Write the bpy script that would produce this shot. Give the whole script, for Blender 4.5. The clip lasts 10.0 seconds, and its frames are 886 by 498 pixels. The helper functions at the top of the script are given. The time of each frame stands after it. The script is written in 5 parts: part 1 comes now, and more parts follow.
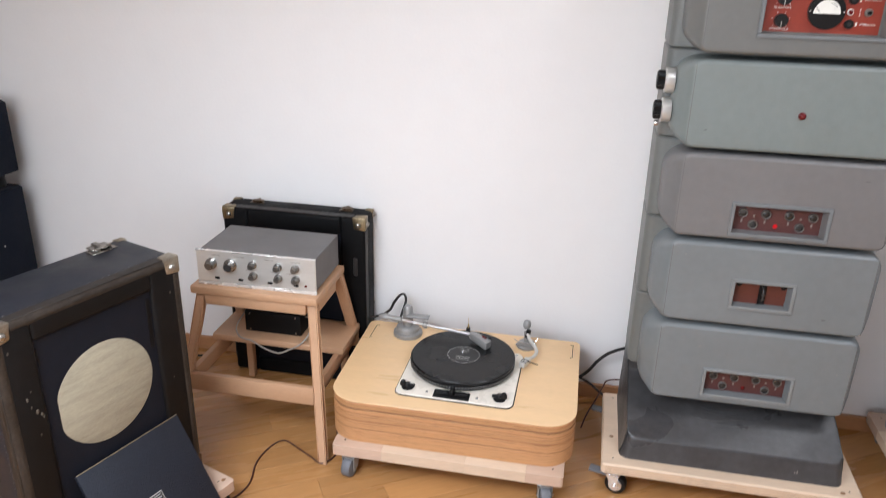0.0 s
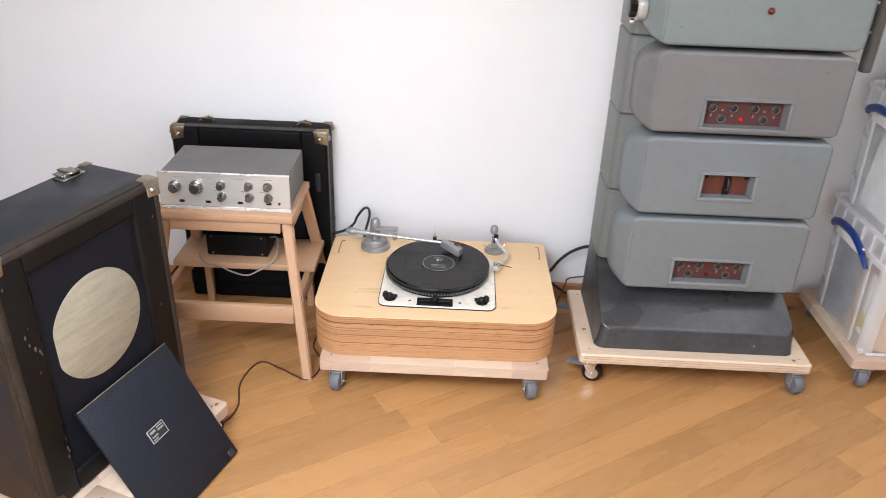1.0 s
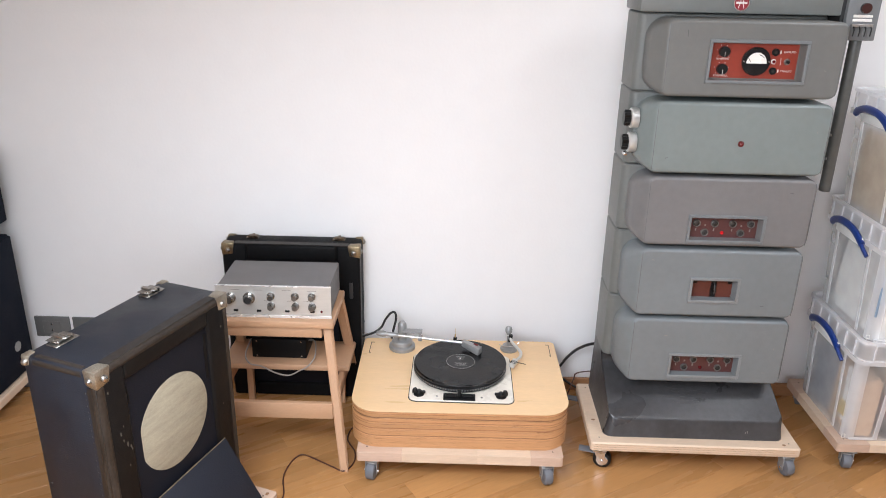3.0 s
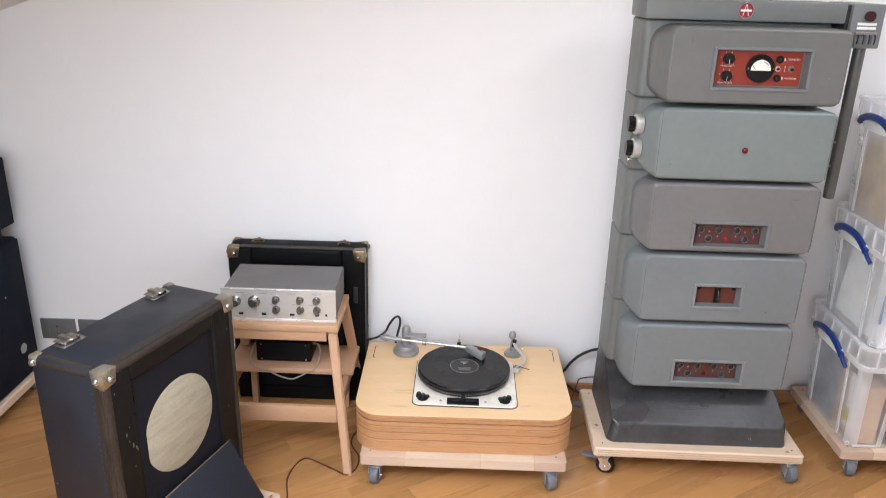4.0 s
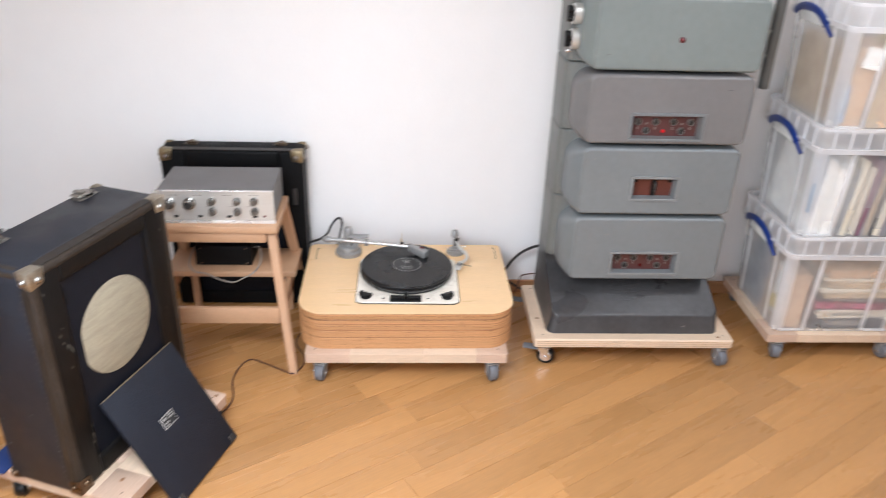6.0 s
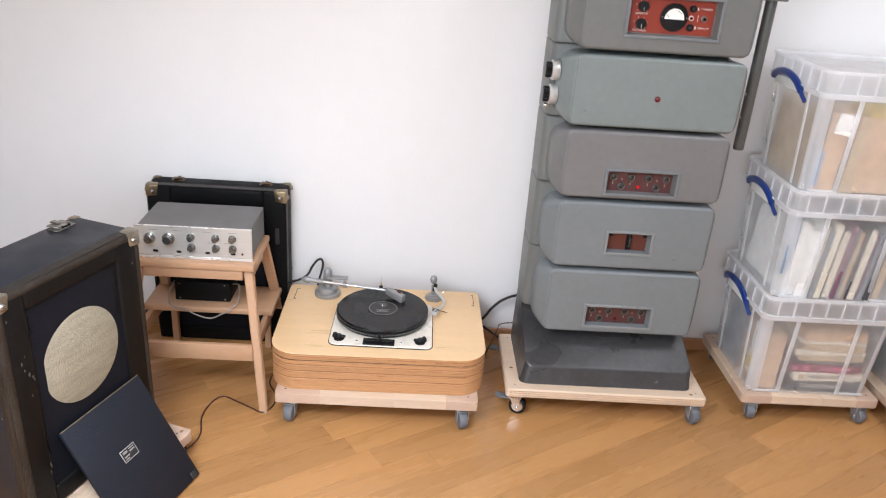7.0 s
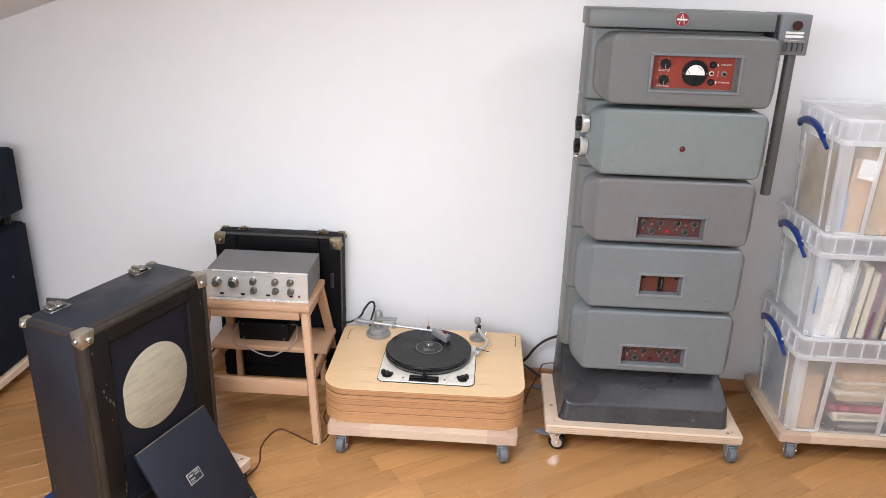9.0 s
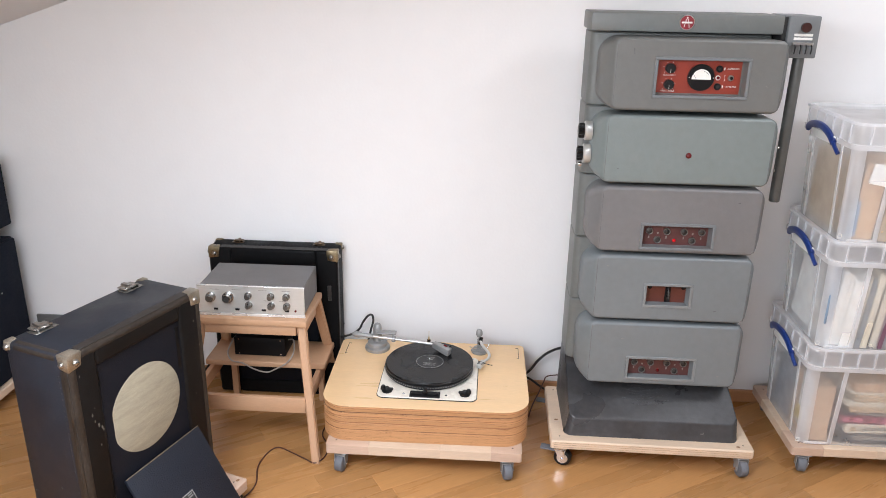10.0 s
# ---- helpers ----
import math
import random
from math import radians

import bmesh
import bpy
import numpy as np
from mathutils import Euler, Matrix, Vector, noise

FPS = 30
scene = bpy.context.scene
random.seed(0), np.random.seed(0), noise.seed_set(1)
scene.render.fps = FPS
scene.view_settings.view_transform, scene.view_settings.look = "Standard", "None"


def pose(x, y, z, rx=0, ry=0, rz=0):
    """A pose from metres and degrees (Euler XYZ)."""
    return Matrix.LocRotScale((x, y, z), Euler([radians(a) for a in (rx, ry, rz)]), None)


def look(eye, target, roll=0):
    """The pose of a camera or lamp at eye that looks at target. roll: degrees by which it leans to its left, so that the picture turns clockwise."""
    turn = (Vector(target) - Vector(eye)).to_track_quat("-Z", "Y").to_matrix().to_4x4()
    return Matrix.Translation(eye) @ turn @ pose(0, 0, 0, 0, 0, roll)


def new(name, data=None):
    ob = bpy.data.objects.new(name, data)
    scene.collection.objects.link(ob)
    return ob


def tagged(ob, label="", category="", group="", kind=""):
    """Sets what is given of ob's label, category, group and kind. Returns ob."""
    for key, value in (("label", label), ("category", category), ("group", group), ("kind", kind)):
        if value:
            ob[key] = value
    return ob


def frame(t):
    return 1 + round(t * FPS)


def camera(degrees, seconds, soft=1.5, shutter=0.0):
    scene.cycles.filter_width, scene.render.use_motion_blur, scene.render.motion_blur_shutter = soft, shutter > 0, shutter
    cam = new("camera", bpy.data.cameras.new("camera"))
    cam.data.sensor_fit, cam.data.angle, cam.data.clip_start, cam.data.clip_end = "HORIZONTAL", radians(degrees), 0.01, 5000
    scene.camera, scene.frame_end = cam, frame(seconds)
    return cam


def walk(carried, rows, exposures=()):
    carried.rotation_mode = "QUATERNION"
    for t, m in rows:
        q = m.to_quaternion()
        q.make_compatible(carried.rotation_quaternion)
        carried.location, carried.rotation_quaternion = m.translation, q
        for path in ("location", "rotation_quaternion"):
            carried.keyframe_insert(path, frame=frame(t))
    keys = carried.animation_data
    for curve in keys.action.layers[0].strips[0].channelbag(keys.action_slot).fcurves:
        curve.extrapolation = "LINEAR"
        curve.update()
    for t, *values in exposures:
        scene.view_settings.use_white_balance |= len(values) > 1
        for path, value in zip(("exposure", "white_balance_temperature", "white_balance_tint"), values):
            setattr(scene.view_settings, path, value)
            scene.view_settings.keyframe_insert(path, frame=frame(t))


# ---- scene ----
cam = camera(60.8, 10.0, soft=0.75, shutter=0.4)
PATH = [
    (0, (0.293, -2.209, 1.389), (-0.052, -0.389, 0.635), 1.4),
    (0.5, (0.144, -2.236, 1.353), (-0.071, -0.449, 0.483), 1.9),
    (1, (0.037, -2.254, 1.361), (0.014, -0.489, 0.419), 2.2),
    (1.5, (-0.019, -2.347, 1.409), (0.036, -0.579, 0.476), 1.8),
    (2, (-0.032, -2.433, 1.471), (-0.046, -0.635, 0.596), 0.7),
    (2.5, (-0.024, -2.484, 1.5), (-0.056, -0.659, 0.684), 0.9),
    (2.7, (-0.029, -2.492, 1.506), (-0.051, -0.646, 0.736), 1.2),
    (3.8, (-0.046, -2.508, 1.515), (-0.079, -0.627, 0.834), 1.5),
    (4, (-0.042, -2.51, 1.509), (-0.075, -0.637, 0.808), 1.5),
    (4.5, (-0.032, -2.491, 1.487), (-0.041, -0.657, 0.689), 2.2),
    (5, (-0.029, -2.488, 1.471), (-0.028, -0.702, 0.571), 2.6),
    (5.5, (-0.027, -2.489, 1.46), (-0.024, -0.718, 0.531), 2.2),
    (6, (-0.01, -2.518, 1.462), (0.093, -0.739, 0.554), 2.0),
    (6.2, (0.003, -2.493, 1.45), (0.223, -0.709, 0.573), 2.2),
    (7.3, (0.141, -2.584, 1.505), (0.144, -0.727, 0.762), 3.9),
    (7.5, (0.166, -2.62, 1.521), (0.132, -0.742, 0.834), 3.1),
    (8, (0.169, -2.678, 1.514), (0.075, -0.786, 0.872), 2.1),
    (8.5, (0.179, -2.702, 1.524), (0.077, -0.822, 0.848), 2.3),
    (9, (0.171, -2.702, 1.528), (0.068, -0.827, 0.84), 1.7),
    (9.5, (0.163, -2.677, 1.528), (0.059, -0.801, 0.842), 1.2),
    (10, (0.162, -2.628, 1.527), (0.062, -0.749, 0.849), 1.1),
]
walk(cam, [(t, look(eye, target, roll)) for t, eye, target, roll in PATH],
     [(0, -0.11), (0.5, 0.06), (1.0, 0.08), (1.5, 0.08), (2.5, 0.03), (4, -0.02), (4.5, 0.02), (5, 0.06), (5.5, 0.07), (6.2, 0.07), (7.5, -0.05), (8, -0.08), (9, -0.04), (9.5, -0.03), (10, -0.04)])

# ---- light ----
world = bpy.data.worlds.new("sky")
scene.world = world
world.use_nodes = True
wn = world.node_tree
sky = wn.nodes.new("ShaderNodeTexSky")
sky.sky_type, sky.sun_disc, sky.sun_elevation, sky.sun_rotation = "NISHITA", False, radians(48), radians(14)
wn.links.new(sky.outputs[0], wn.nodes["Background"].inputs[0])
wn.nodes["Background"].inputs[1].default_value = 0.12
sun = new("sun", bpy.data.lights.new("sun", "SUN"))
sun.data.energy, sun.data.angle, sun.data.color = 1.0, radians(12), (1, 0.95, 0.88)
sun.matrix_world = look((1.5, 6.0, 7.0), (0, 0, 0))


def area_lamp(name, eye, target, sx, sy, watts, color):
    ob = new(name, bpy.data.lights.new(name, "AREA"))
    ob.data.shape, ob.data.size, ob.data.size_y, ob.data.energy, ob.data.color = "RECTANGLE", sx, sy, watts, color
    ob.matrix_world = look(eye, target)
    return ob


area_lamp("window_light", (-1.15, -3.96, 1.5), (-1.55, 0, 1.25), 3.5, 1.45, 90, (0.866, 0.925, 1.02))
# Two added overhead lamps, unseen and assumed, brighten floor, tops and the right side.
area_lamp("added_roof_light", (-0.45, -1.95, 1.69), (-0.15, -1.76, 0.8), 0.95, 0.75, 54, (0.866, 0.925, 1.02))
area_lamp("added_roof_light", (1.62, -1.28, 2.46), (1.72, -0.85, 0.8), 0.72, 0.72, 25, (0.90, 0.925, 0.99))


# ---- materials ----
def material(name, base, rough=0.5, metal=0.0, vary=0.0, scale=8.0, stretch=(1, 1, 1), bump=0.0, bump_scale=60.0, dirt=0.0, rand=0.0, coat=0.0, speckle=None, spec=0.5):
    """Paint, wood, metal: a base colour that varies at two scales, with grain relief and worn patches."""
    m = bpy.data.materials.new(name)
    m.use_nodes = True
    nt = m.node_tree
    N, L = nt.nodes, nt.links
    b = N["Principled BSDF"]
    b.inputs["Roughness"].default_value, b.inputs["Metallic"].default_value = rough, metal
    b.inputs["Coat Weight"].default_value, b.inputs["Specular IOR Level"].default_value = coat, spec
    co = N.new("ShaderNodeTexCoord").outputs["Object"]
    mp = N.new("ShaderNodeMapping")
    mp.inputs["Scale"].default_value = stretch
    L.new(co, mp.inputs[0])
    co = mp.outputs[0]
    n1, n2 = N.new("ShaderNodeTexNoise"), N.new("ShaderNodeTexNoise")
    n1.inputs["Scale"].default_value, n1.inputs["Detail"].default_value = scale, 6
    n2.inputs["Scale"].default_value, n2.inputs["Detail"].default_value = scale * 9, 4
    add = N.new("ShaderNodeMath")
    add.operation = "ADD"
    for n in (n1, n2):
        L.new(co, n.inputs["Vector"])
    L.new(n1.outputs[0], add.inputs[0])
    L.new(n2.outputs[0], add.inputs[1])
    last = add.outputs[0]
    info = N.new("ShaderNodeObjectInfo")
    if rand:
        mix = N.new("ShaderNodeMath")
        mix.operation, mix.inputs[1].default_value = "MULTIPLY_ADD", rand
        L.new(info.outputs["Random"], mix.inputs[0])
        L.new(last, mix.inputs[2])
        last = mix.outputs[0]
        rot = N.new("ShaderNodeVectorMath")
        rot.operation = "ADD"
        sc = N.new("ShaderNodeMath")
        sc.operation, sc.inputs[1].default_value = "MULTIPLY", 37.0
        L.new(info.outputs["Random"], sc.inputs[0])
        L.new(co, rot.inputs[0])
        L.new(sc.outputs[0], rot.inputs[1])
        for n in (n1, n2):
            L.new(rot.outputs[0], n.inputs["Vector"])
    ramp = N.new("ShaderNodeMapRange")
    ramp.inputs[1].default_value, ramp.inputs[2].default_value = 0.65, 1.35 + rand
    ramp.inputs[3].default_value, ramp.inputs[4].default_value = 1 - vary, 1 + vary
    L.new(last, ramp.inputs[0])
    mul = N.new("ShaderNodeVectorMath")
    mul.operation = "SCALE"
    mul.inputs[0].default_value = base
    L.new(ramp.outputs[0], mul.inputs["Scale"])
    col = mul.outputs[0]
    if speckle:
        amount, tint, size = speckle
        n3 = N.new("ShaderNodeTexNoise")
        n3.inputs["Scale"].default_value, n3.inputs["Detail"].default_value, n3.inputs["Roughness"].default_value = size, 8, 0.75
        L.new(co, n3.inputs["Vector"])
        st = N.new("ShaderNodeMapRange")
        st.inputs[1].default_value, st.inputs[2].default_value = 0.72 - amount, 0.76 - amount
        L.new(n3.outputs[0], st.inputs[0])
        mc = N.new("ShaderNodeMix")
        mc.data_type = "RGBA"
        mc.inputs[7].default_value = (*tint, 1)
        L.new(st.outputs[0], mc.inputs[0])
        L.new(col, mc.inputs[6])
        col = mc.outputs[2]
    L.new(col, b.inputs["Base Color"])
    rr = N.new("ShaderNodeMapRange")
    rr.inputs[1].default_value, rr.inputs[2].default_value = 0.3, 0.7
    rr.inputs[3].default_value, rr.inputs[4].default_value = max(0.03, rough - 0.08 - dirt), min(1, rough + 0.08 + dirt)
    L.new(n1.outputs[0], rr.inputs[0])
    L.new(rr.outputs[0], b.inputs["Roughness"])
    if bump:
        n4 = N.new("ShaderNodeTexNoise")
        n4.inputs["Scale"].default_value, n4.inputs["Detail"].default_value = bump_scale, 5
        L.new(co, n4.inputs["Vector"])
        bp = N.new("ShaderNodeBump")
        bp.inputs["Strength"].default_value, bp.inputs["Distance"].default_value = bump, 0.004
        L.new(n4.outputs[0], bp.inputs["Height"])
        L.new(bp.outputs[0], b.inputs["Normal"])
    return m


def clear_plastic(name, tint, cover):
    """Cloudy see-through polypropylene: part of the light goes straight through, the rest is scattered or mirrored."""
    m = bpy.data.materials.new(name)
    m.use_nodes = True
    N, L = m.node_tree.nodes, m.node_tree.links
    b = N["Principled BSDF"]
    b.inputs["Base Color"].default_value, b.inputs["Roughness"].default_value = (*tint, 1), 0.32
    tr, mx, nz, mr = N.new("ShaderNodeBsdfTransparent"), N.new("ShaderNodeMixShader"), N.new("ShaderNodeTexNoise"), N.new("ShaderNodeMapRange")
    nz.inputs["Scale"].default_value, nz.inputs["Detail"].default_value = 9, 5
    L.new(N.new("ShaderNodeTexCoord").outputs["Object"], nz.inputs["Vector"])
    mr.inputs[1].default_value, mr.inputs[2].default_value = 0.3, 0.7
    mr.inputs[3].default_value, mr.inputs[4].default_value = cover - 0.06, cover + 0.06
    L.new(nz.outputs[0], mr.inputs[0])
    L.new(mr.outputs[0], mx.inputs[0])
    L.new(tr.outputs[0], mx.inputs[1])
    through_light, both = N.new("ShaderNodeBsdfTranslucent"), N.new("ShaderNodeMixShader")
    through_light.inputs["Color"].default_value = (*tint, 1)
    both.inputs[0].default_value = 0.5
    L.new(b.outputs[0], both.inputs[1])
    L.new(through_light.outputs[0], both.inputs[2])
    L.new(both.outputs[0], mx.inputs[2])
    L.new(mx.outputs[0], N["Material Output"].inputs[0])
    return m


M = {}
M["wall"] = material("wall_paint", (0.80, 0.79, 0.785), 0.85, vary=0.015, scale=1.3, bump=0.12, bump_scale=90)
M["oak"] = material("oak_strip", (0.450, 0.229, 0.086), 0.29, vary=0.25, scale=2.2, stretch=(1.0, 9, 9), bump=0.03, bump_scale=40, rand=1.1, dirt=0.06, speckle=(0.03, (0.56, 0.315, 0.135), 6))
M["oak_base"] = material("oak_joint", (0.30, 0.155, 0.065), 0.6, vary=0.2)
M["skirt"] = material("skirting_wood", (0.42, 0.21, 0.10), 0.4, vary=0.15, stretch=(1, 12, 12))
M["birch"] = material("birch_veneer", (0.78, 0.530, 0.290), 0.33, vary=0.055, scale=3, stretch=(1.5, 9, 9), bump=0.03, coat=0.15)
M["ply"] = material("ply_edge", (0.505, 0.262, 0.118), 0.5, vary=0.30, scale=4, stretch=(1.1, 1.1, 60), bump=0.25, bump_scale=30, rand=0.5, speckle=(0.15, (0.23, 0.100, 0.042), 14))
M["ply_line"] = material("ply_cross_grain", (0.25, 0.110, 0.045), 0.6, vary=0.6, scale=4, stretch=(1, 1, 1), bump=0.2, rand=0.9, speckle=(0.16, (0.060, 0.025, 0.010), 6))
M["pine"] = material("pine_board", (0.635, 0.485, 0.355), 0.55, vary=0.18, scale=4, stretch=(1.2, 11, 11), bump=0.08, rand=0.5, speckle=(0.0, (0.52, 0.34, 0.21), 6))
M["pine_pink"] = material("pinkish_pine_board", (0.54, 0.385, 0.29), 0.55, vary=0.2, scale=4, stretch=(1.2, 11, 11), bump=0.08, rand=0.6, speckle=(0.0, (0.46, 0.29, 0.19), 6))
M["beech"] = material("beech", (0.505, 0.302, 0.178), 0.5, vary=0.10, scale=6, stretch=(4, 4, 1.2), bump=0.05, rand=0.2)
M["grey"] = material("grey_paint", (0.142, 0.144, 0.137), 0.42, vary=0.07, scale=5, bump=0.10, bump_scale=160, speckle=(-0.03, (0.10, 0.095, 0.09), 30))
M["mauve"] = material("mauve_grey_paint", (0.164, 0.160, 0.160), 0.42, vary=0.07, scale=5, bump=0.10, bump_scale=160, speckle=(-0.03, (0.11, 0.105, 0.10), 30))
M["green"] = material("grey_green_paint", (0.180, 0.207, 0.202), 0.40, vary=0.06, scale=5, bump=0.10, bump_scale=160, speckle=(-0.03, (0.12, 0.135, 0.125), 30))
M["pale"] = material("pale_grey_paint", (0.172, 0.189, 0.196), 0.40, vary=0.06, scale=5, bump=0.10, bump_scale=160, speckle=(-0.03, (0.12, 0.13, 0.13), 30))
M["column"] = material("frame_paint", (0.138, 0.145, 0.138), 0.45, vary=0.08, scale=6, bump=0.12, bump_scale=140)
# Conduit grey, set darker to include the shade it stands in.
M["conduit"] = material("shaded_conduit_paint", (0.088, 0.090, 0.086), 0.36, vary=0.15, scale=8, bump=0.1, bump_scale=140)
M["shoe"] = material("dark_grey_paint", (0.046, 0.0455, 0.0475), 0.36, vary=0.30, scale=6, bump=0.16, bump_scale=190, dirt=0.08, speckle=(-0.02, (0.10, 0.10, 0.10), 20))
M["seam"] = material("dark_gap", (0.02, 0.02, 0.02), 0.7)
M["red"] = material("red_enamel", (0.255, 0.034, 0.018), 0.4, vary=0.10, scale=20)
M["maroon"] = material("maroon_enamel", (0.088, 0.030, 0.028), 0.4, vary=0.12, scale=20)
M["black"] = material("black_plastic", (0.007, 0.007, 0.0075), 0.35, vary=0.1, spec=0.3)
M["glass_red"] = material("red_lens", (0.11, 0.006, 0.008), 0.2)
M["white"] = material("white_print", (0.75, 0.74, 0.70), 0.6, vary=0.05)
M["dial"] = material("meter_dial", (0.80, 0.79, 0.74), 0.3, vary=0.03)
M["chrome"] = material("chrome", (0.72, 0.72, 0.73), 0.16, 1.0, vary=0.06, scale=20)
M["steel"] = material("brushed_steel", (0.56, 0.555, 0.55), 0.36, 1.0, vary=0.08, scale=14, stretch=(1, 9, 9))
M["alu"] = material("brushed_aluminium", (0.66, 0.66, 0.635), 0.38, 0.6, vary=0.05, scale=10, stretch=(1, 14, 14))
M["cover"] = material("taupe_metal_cover", (0.138, 0.131, 0.132), 0.5, vary=0.04, scale=9, bump=0.08, bump_scale=260)
# Front case cloth: the bluish base colour holds the window sheen.
M["vinyl"] = material("lit_black_leathercloth", (0.0098, 0.0132, 0.0212), 0.44, vary=0.25, scale=7, bump=0.22, bump_scale=420, dirt=0.08, speckle=(-0.06, (0.10, 0.085, 0.065), 26), spec=0.48)
# Same cloth on the wall case, base colour darkened for its shade.
M["vinyl_shaded"] = material("shaded_black_leathercloth", (0.0045, 0.0045, 0.005), 0.6, vary=0.25, scale=7, bump=0.2, bump_scale=420, dirt=0.06, speckle=(-0.06, (0.06, 0.055, 0.05), 26), spec=0.12)
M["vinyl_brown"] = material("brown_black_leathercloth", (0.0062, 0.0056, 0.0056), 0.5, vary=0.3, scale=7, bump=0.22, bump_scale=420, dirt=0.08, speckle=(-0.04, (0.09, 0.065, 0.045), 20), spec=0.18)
M["bronze"] = material("bronzed_cap", (0.15, 0.10, 0.062), 0.40, 0.9, vary=0.45, scale=30, bump=0.15, dirt=0.1, speckle=(0.04, (0.05, 0.035, 0.025), 35))
M["jack_core"] = material("dark_jack_core", (0.030, 0.028, 0.027), 0.25, vary=0.2, scale=60)
M["ring_dim"] = material("dull_socket_ring", (0.17, 0.165, 0.155), 0.35, 0.5, vary=0.2, scale=40)
M["strobe_dim"] = material("grey_strobe_dots", (0.15, 0.15, 0.145), 0.5, vary=0.1)
M["chrome_dull"] = material("dull_nickel", (0.34, 0.325, 0.30), 0.3, 0.95, vary=0.2, scale=40)
M["navy"] = material("navy_cloth_board", (0.0045, 0.006, 0.0115), 0.7, vary=0.18, scale=9, bump=0.3, bump_scale=240, spec=0.25)
M["lid"] = material("navy_leathercloth", (0.009, 0.0118, 0.020), 0.55, vary=0.16, scale=9, bump=0.4, bump_scale=260, speckle=(-0.06, (0.09, 0.085, 0.08), 24), spec=0.35)
M["worn"] = material("worn_piping", (0.019, 0.0145, 0.012), 0.55, vary=0.5, scale=30, bump=0.3, speckle=(0.0, (0.11, 0.095, 0.08), 40))
M["brass"] = material("tarnished_nickel", (0.40, 0.365, 0.30), 0.42, 0.9, vary=0.35, scale=30, bump=0.1, dirt=0.1, speckle=(0.05, (0.20, 0.14, 0.08), 35))
M["grille"] = material("grille_cloth", (0.385, 0.345, 0.255), 0.9, vary=0.22, scale=7, stretch=(2, 2, 12), bump=0.5, bump_scale=300, speckle=(-0.02, (0.36, 0.31, 0.23), 14))
M["vinyl_record"] = material("record_vinyl", (0.0055, 0.0055, 0.006), 0.24, vary=0.1, spec=0.32)
M["label"] = material("record_label", (0.012, 0.012, 0.013), 0.45, vary=0.1)
M["cream"] = material("cream_enamel", (0.80, 0.745, 0.655), 0.3, vary=0.03, scale=10, coat=0.3)
M["castgrey"] = material("cast_grey_metal", (0.30, 0.30, 0.295), 0.4, 0.4, vary=0.15, scale=30, bump=0.1)
M["rubber"] = material("grey_rubber", (0.135, 0.14, 0.155), 0.55, vary=0.1, scale=30)
M["cable"] = material("black_cable", (0.014, 0.013, 0.013), 0.45)
M["cable_brown"] = material("brown_cable", (0.072, 0.024, 0.017), 0.45)
M["cable_white"] = material("pale_cable", (0.30, 0.27, 0.24), 0.5)
M["clear"] = clear_plastic("clear_polypropylene", (0.94, 0.95, 0.96), 0.30)
M["clear_mid"] = clear_plastic("clear_polypropylene_rim", (0.94, 0.95, 0.97), 0.54)
M["clear_thick"] = clear_plastic("clear_polypropylene_rib", (0.94, 0.95, 0.97), 0.62)
M["blue"] = material("blue_plastic", (0.008, 0.034, 0.19), 0.35, vary=0.06)
M["blue_cloth"] = material("blue_cloth", (0.007, 0.028, 0.125), 0.8, vary=0.15, bump=0.3)
M["socket"] = material("grey_socket_plate", (0.13, 0.13, 0.125), 0.4, vary=0.05)
M["card"] = material("brown_card", (0.58, 0.395, 0.255), 0.8, vary=0.12, scale=6, bump=0.1)
M["paper"] = material("white_paper", (0.78, 0.77, 0.74), 0.8, vary=0.05)
for key, rgb in dict(tan=(0.50, 0.38, 0.25), ivory=(0.66, 0.61, 0.50), charcoal=(0.07, 0.07, 0.075), plum=(0.20, 0.10, 0.14), rose=(0.20, 0.035, 0.06), pink=(0.50, 0.12, 0.20), slate=(0.22, 0.24, 0.27), ochre=(0.55, 0.40, 0.10), sky=(0.24, 0.34, 0.46)).items():
    M[key] = material(key + "_print", rgb, 0.6, vary=0.12, scale=14, stretch=(6, 6, 1))

M["navy2"] = material("navy_grille_cloth", (0.0045, 0.0075, 0.016), 0.8, vary=0.15, scale=9, bump=0.3, bump_scale=300, spec=0.2)
M["knot"] = material("pine_knot", (0.26, 0.13, 0.06), 0.6, vary=0.3, scale=60)
M["beech_x"] = material("beech_along_x", (0.505, 0.302, 0.178), 0.5, vary=0.10, scale=6, stretch=(1.2, 6, 6), bump=0.05, rand=0.2)
M["beech_y"] = material("beech_along_y", (0.505, 0.302, 0.178), 0.5, vary=0.10, scale=6, stretch=(6, 1.2, 6), bump=0.05, rand=0.2)
M["platter"] = material("platter_black", (0.010, 0.010, 0.011), 0.32, 0.3, vary=0.1)
M["strobe"] = material("pale_grey_print", (0.34, 0.34, 0.33), 0.5, vary=0.08)
M["brassy"] = material("brass_pin", (0.62, 0.46, 0.22), 0.3, 1.0)
M["crease"] = material("pressed_crease", (0.105, 0.110, 0.108), 0.5, vary=0.3, scale=30)
M["scratch"] = material("paint_seam", (0.07, 0.072, 0.07), 0.5, vary=0.2)
M["bezel"] = material("bezel_grey", (0.160, 0.172, 0.178), 0.38, vary=0.08, scale=20)
M["bezel_green"] = material("bezel_pale_grey", (0.205, 0.218, 0.220), 0.38, vary=0.08, scale=20)
M["print_dim"] = material("faded_print", (0.26, 0.24, 0.22), 0.6, vary=0.1)
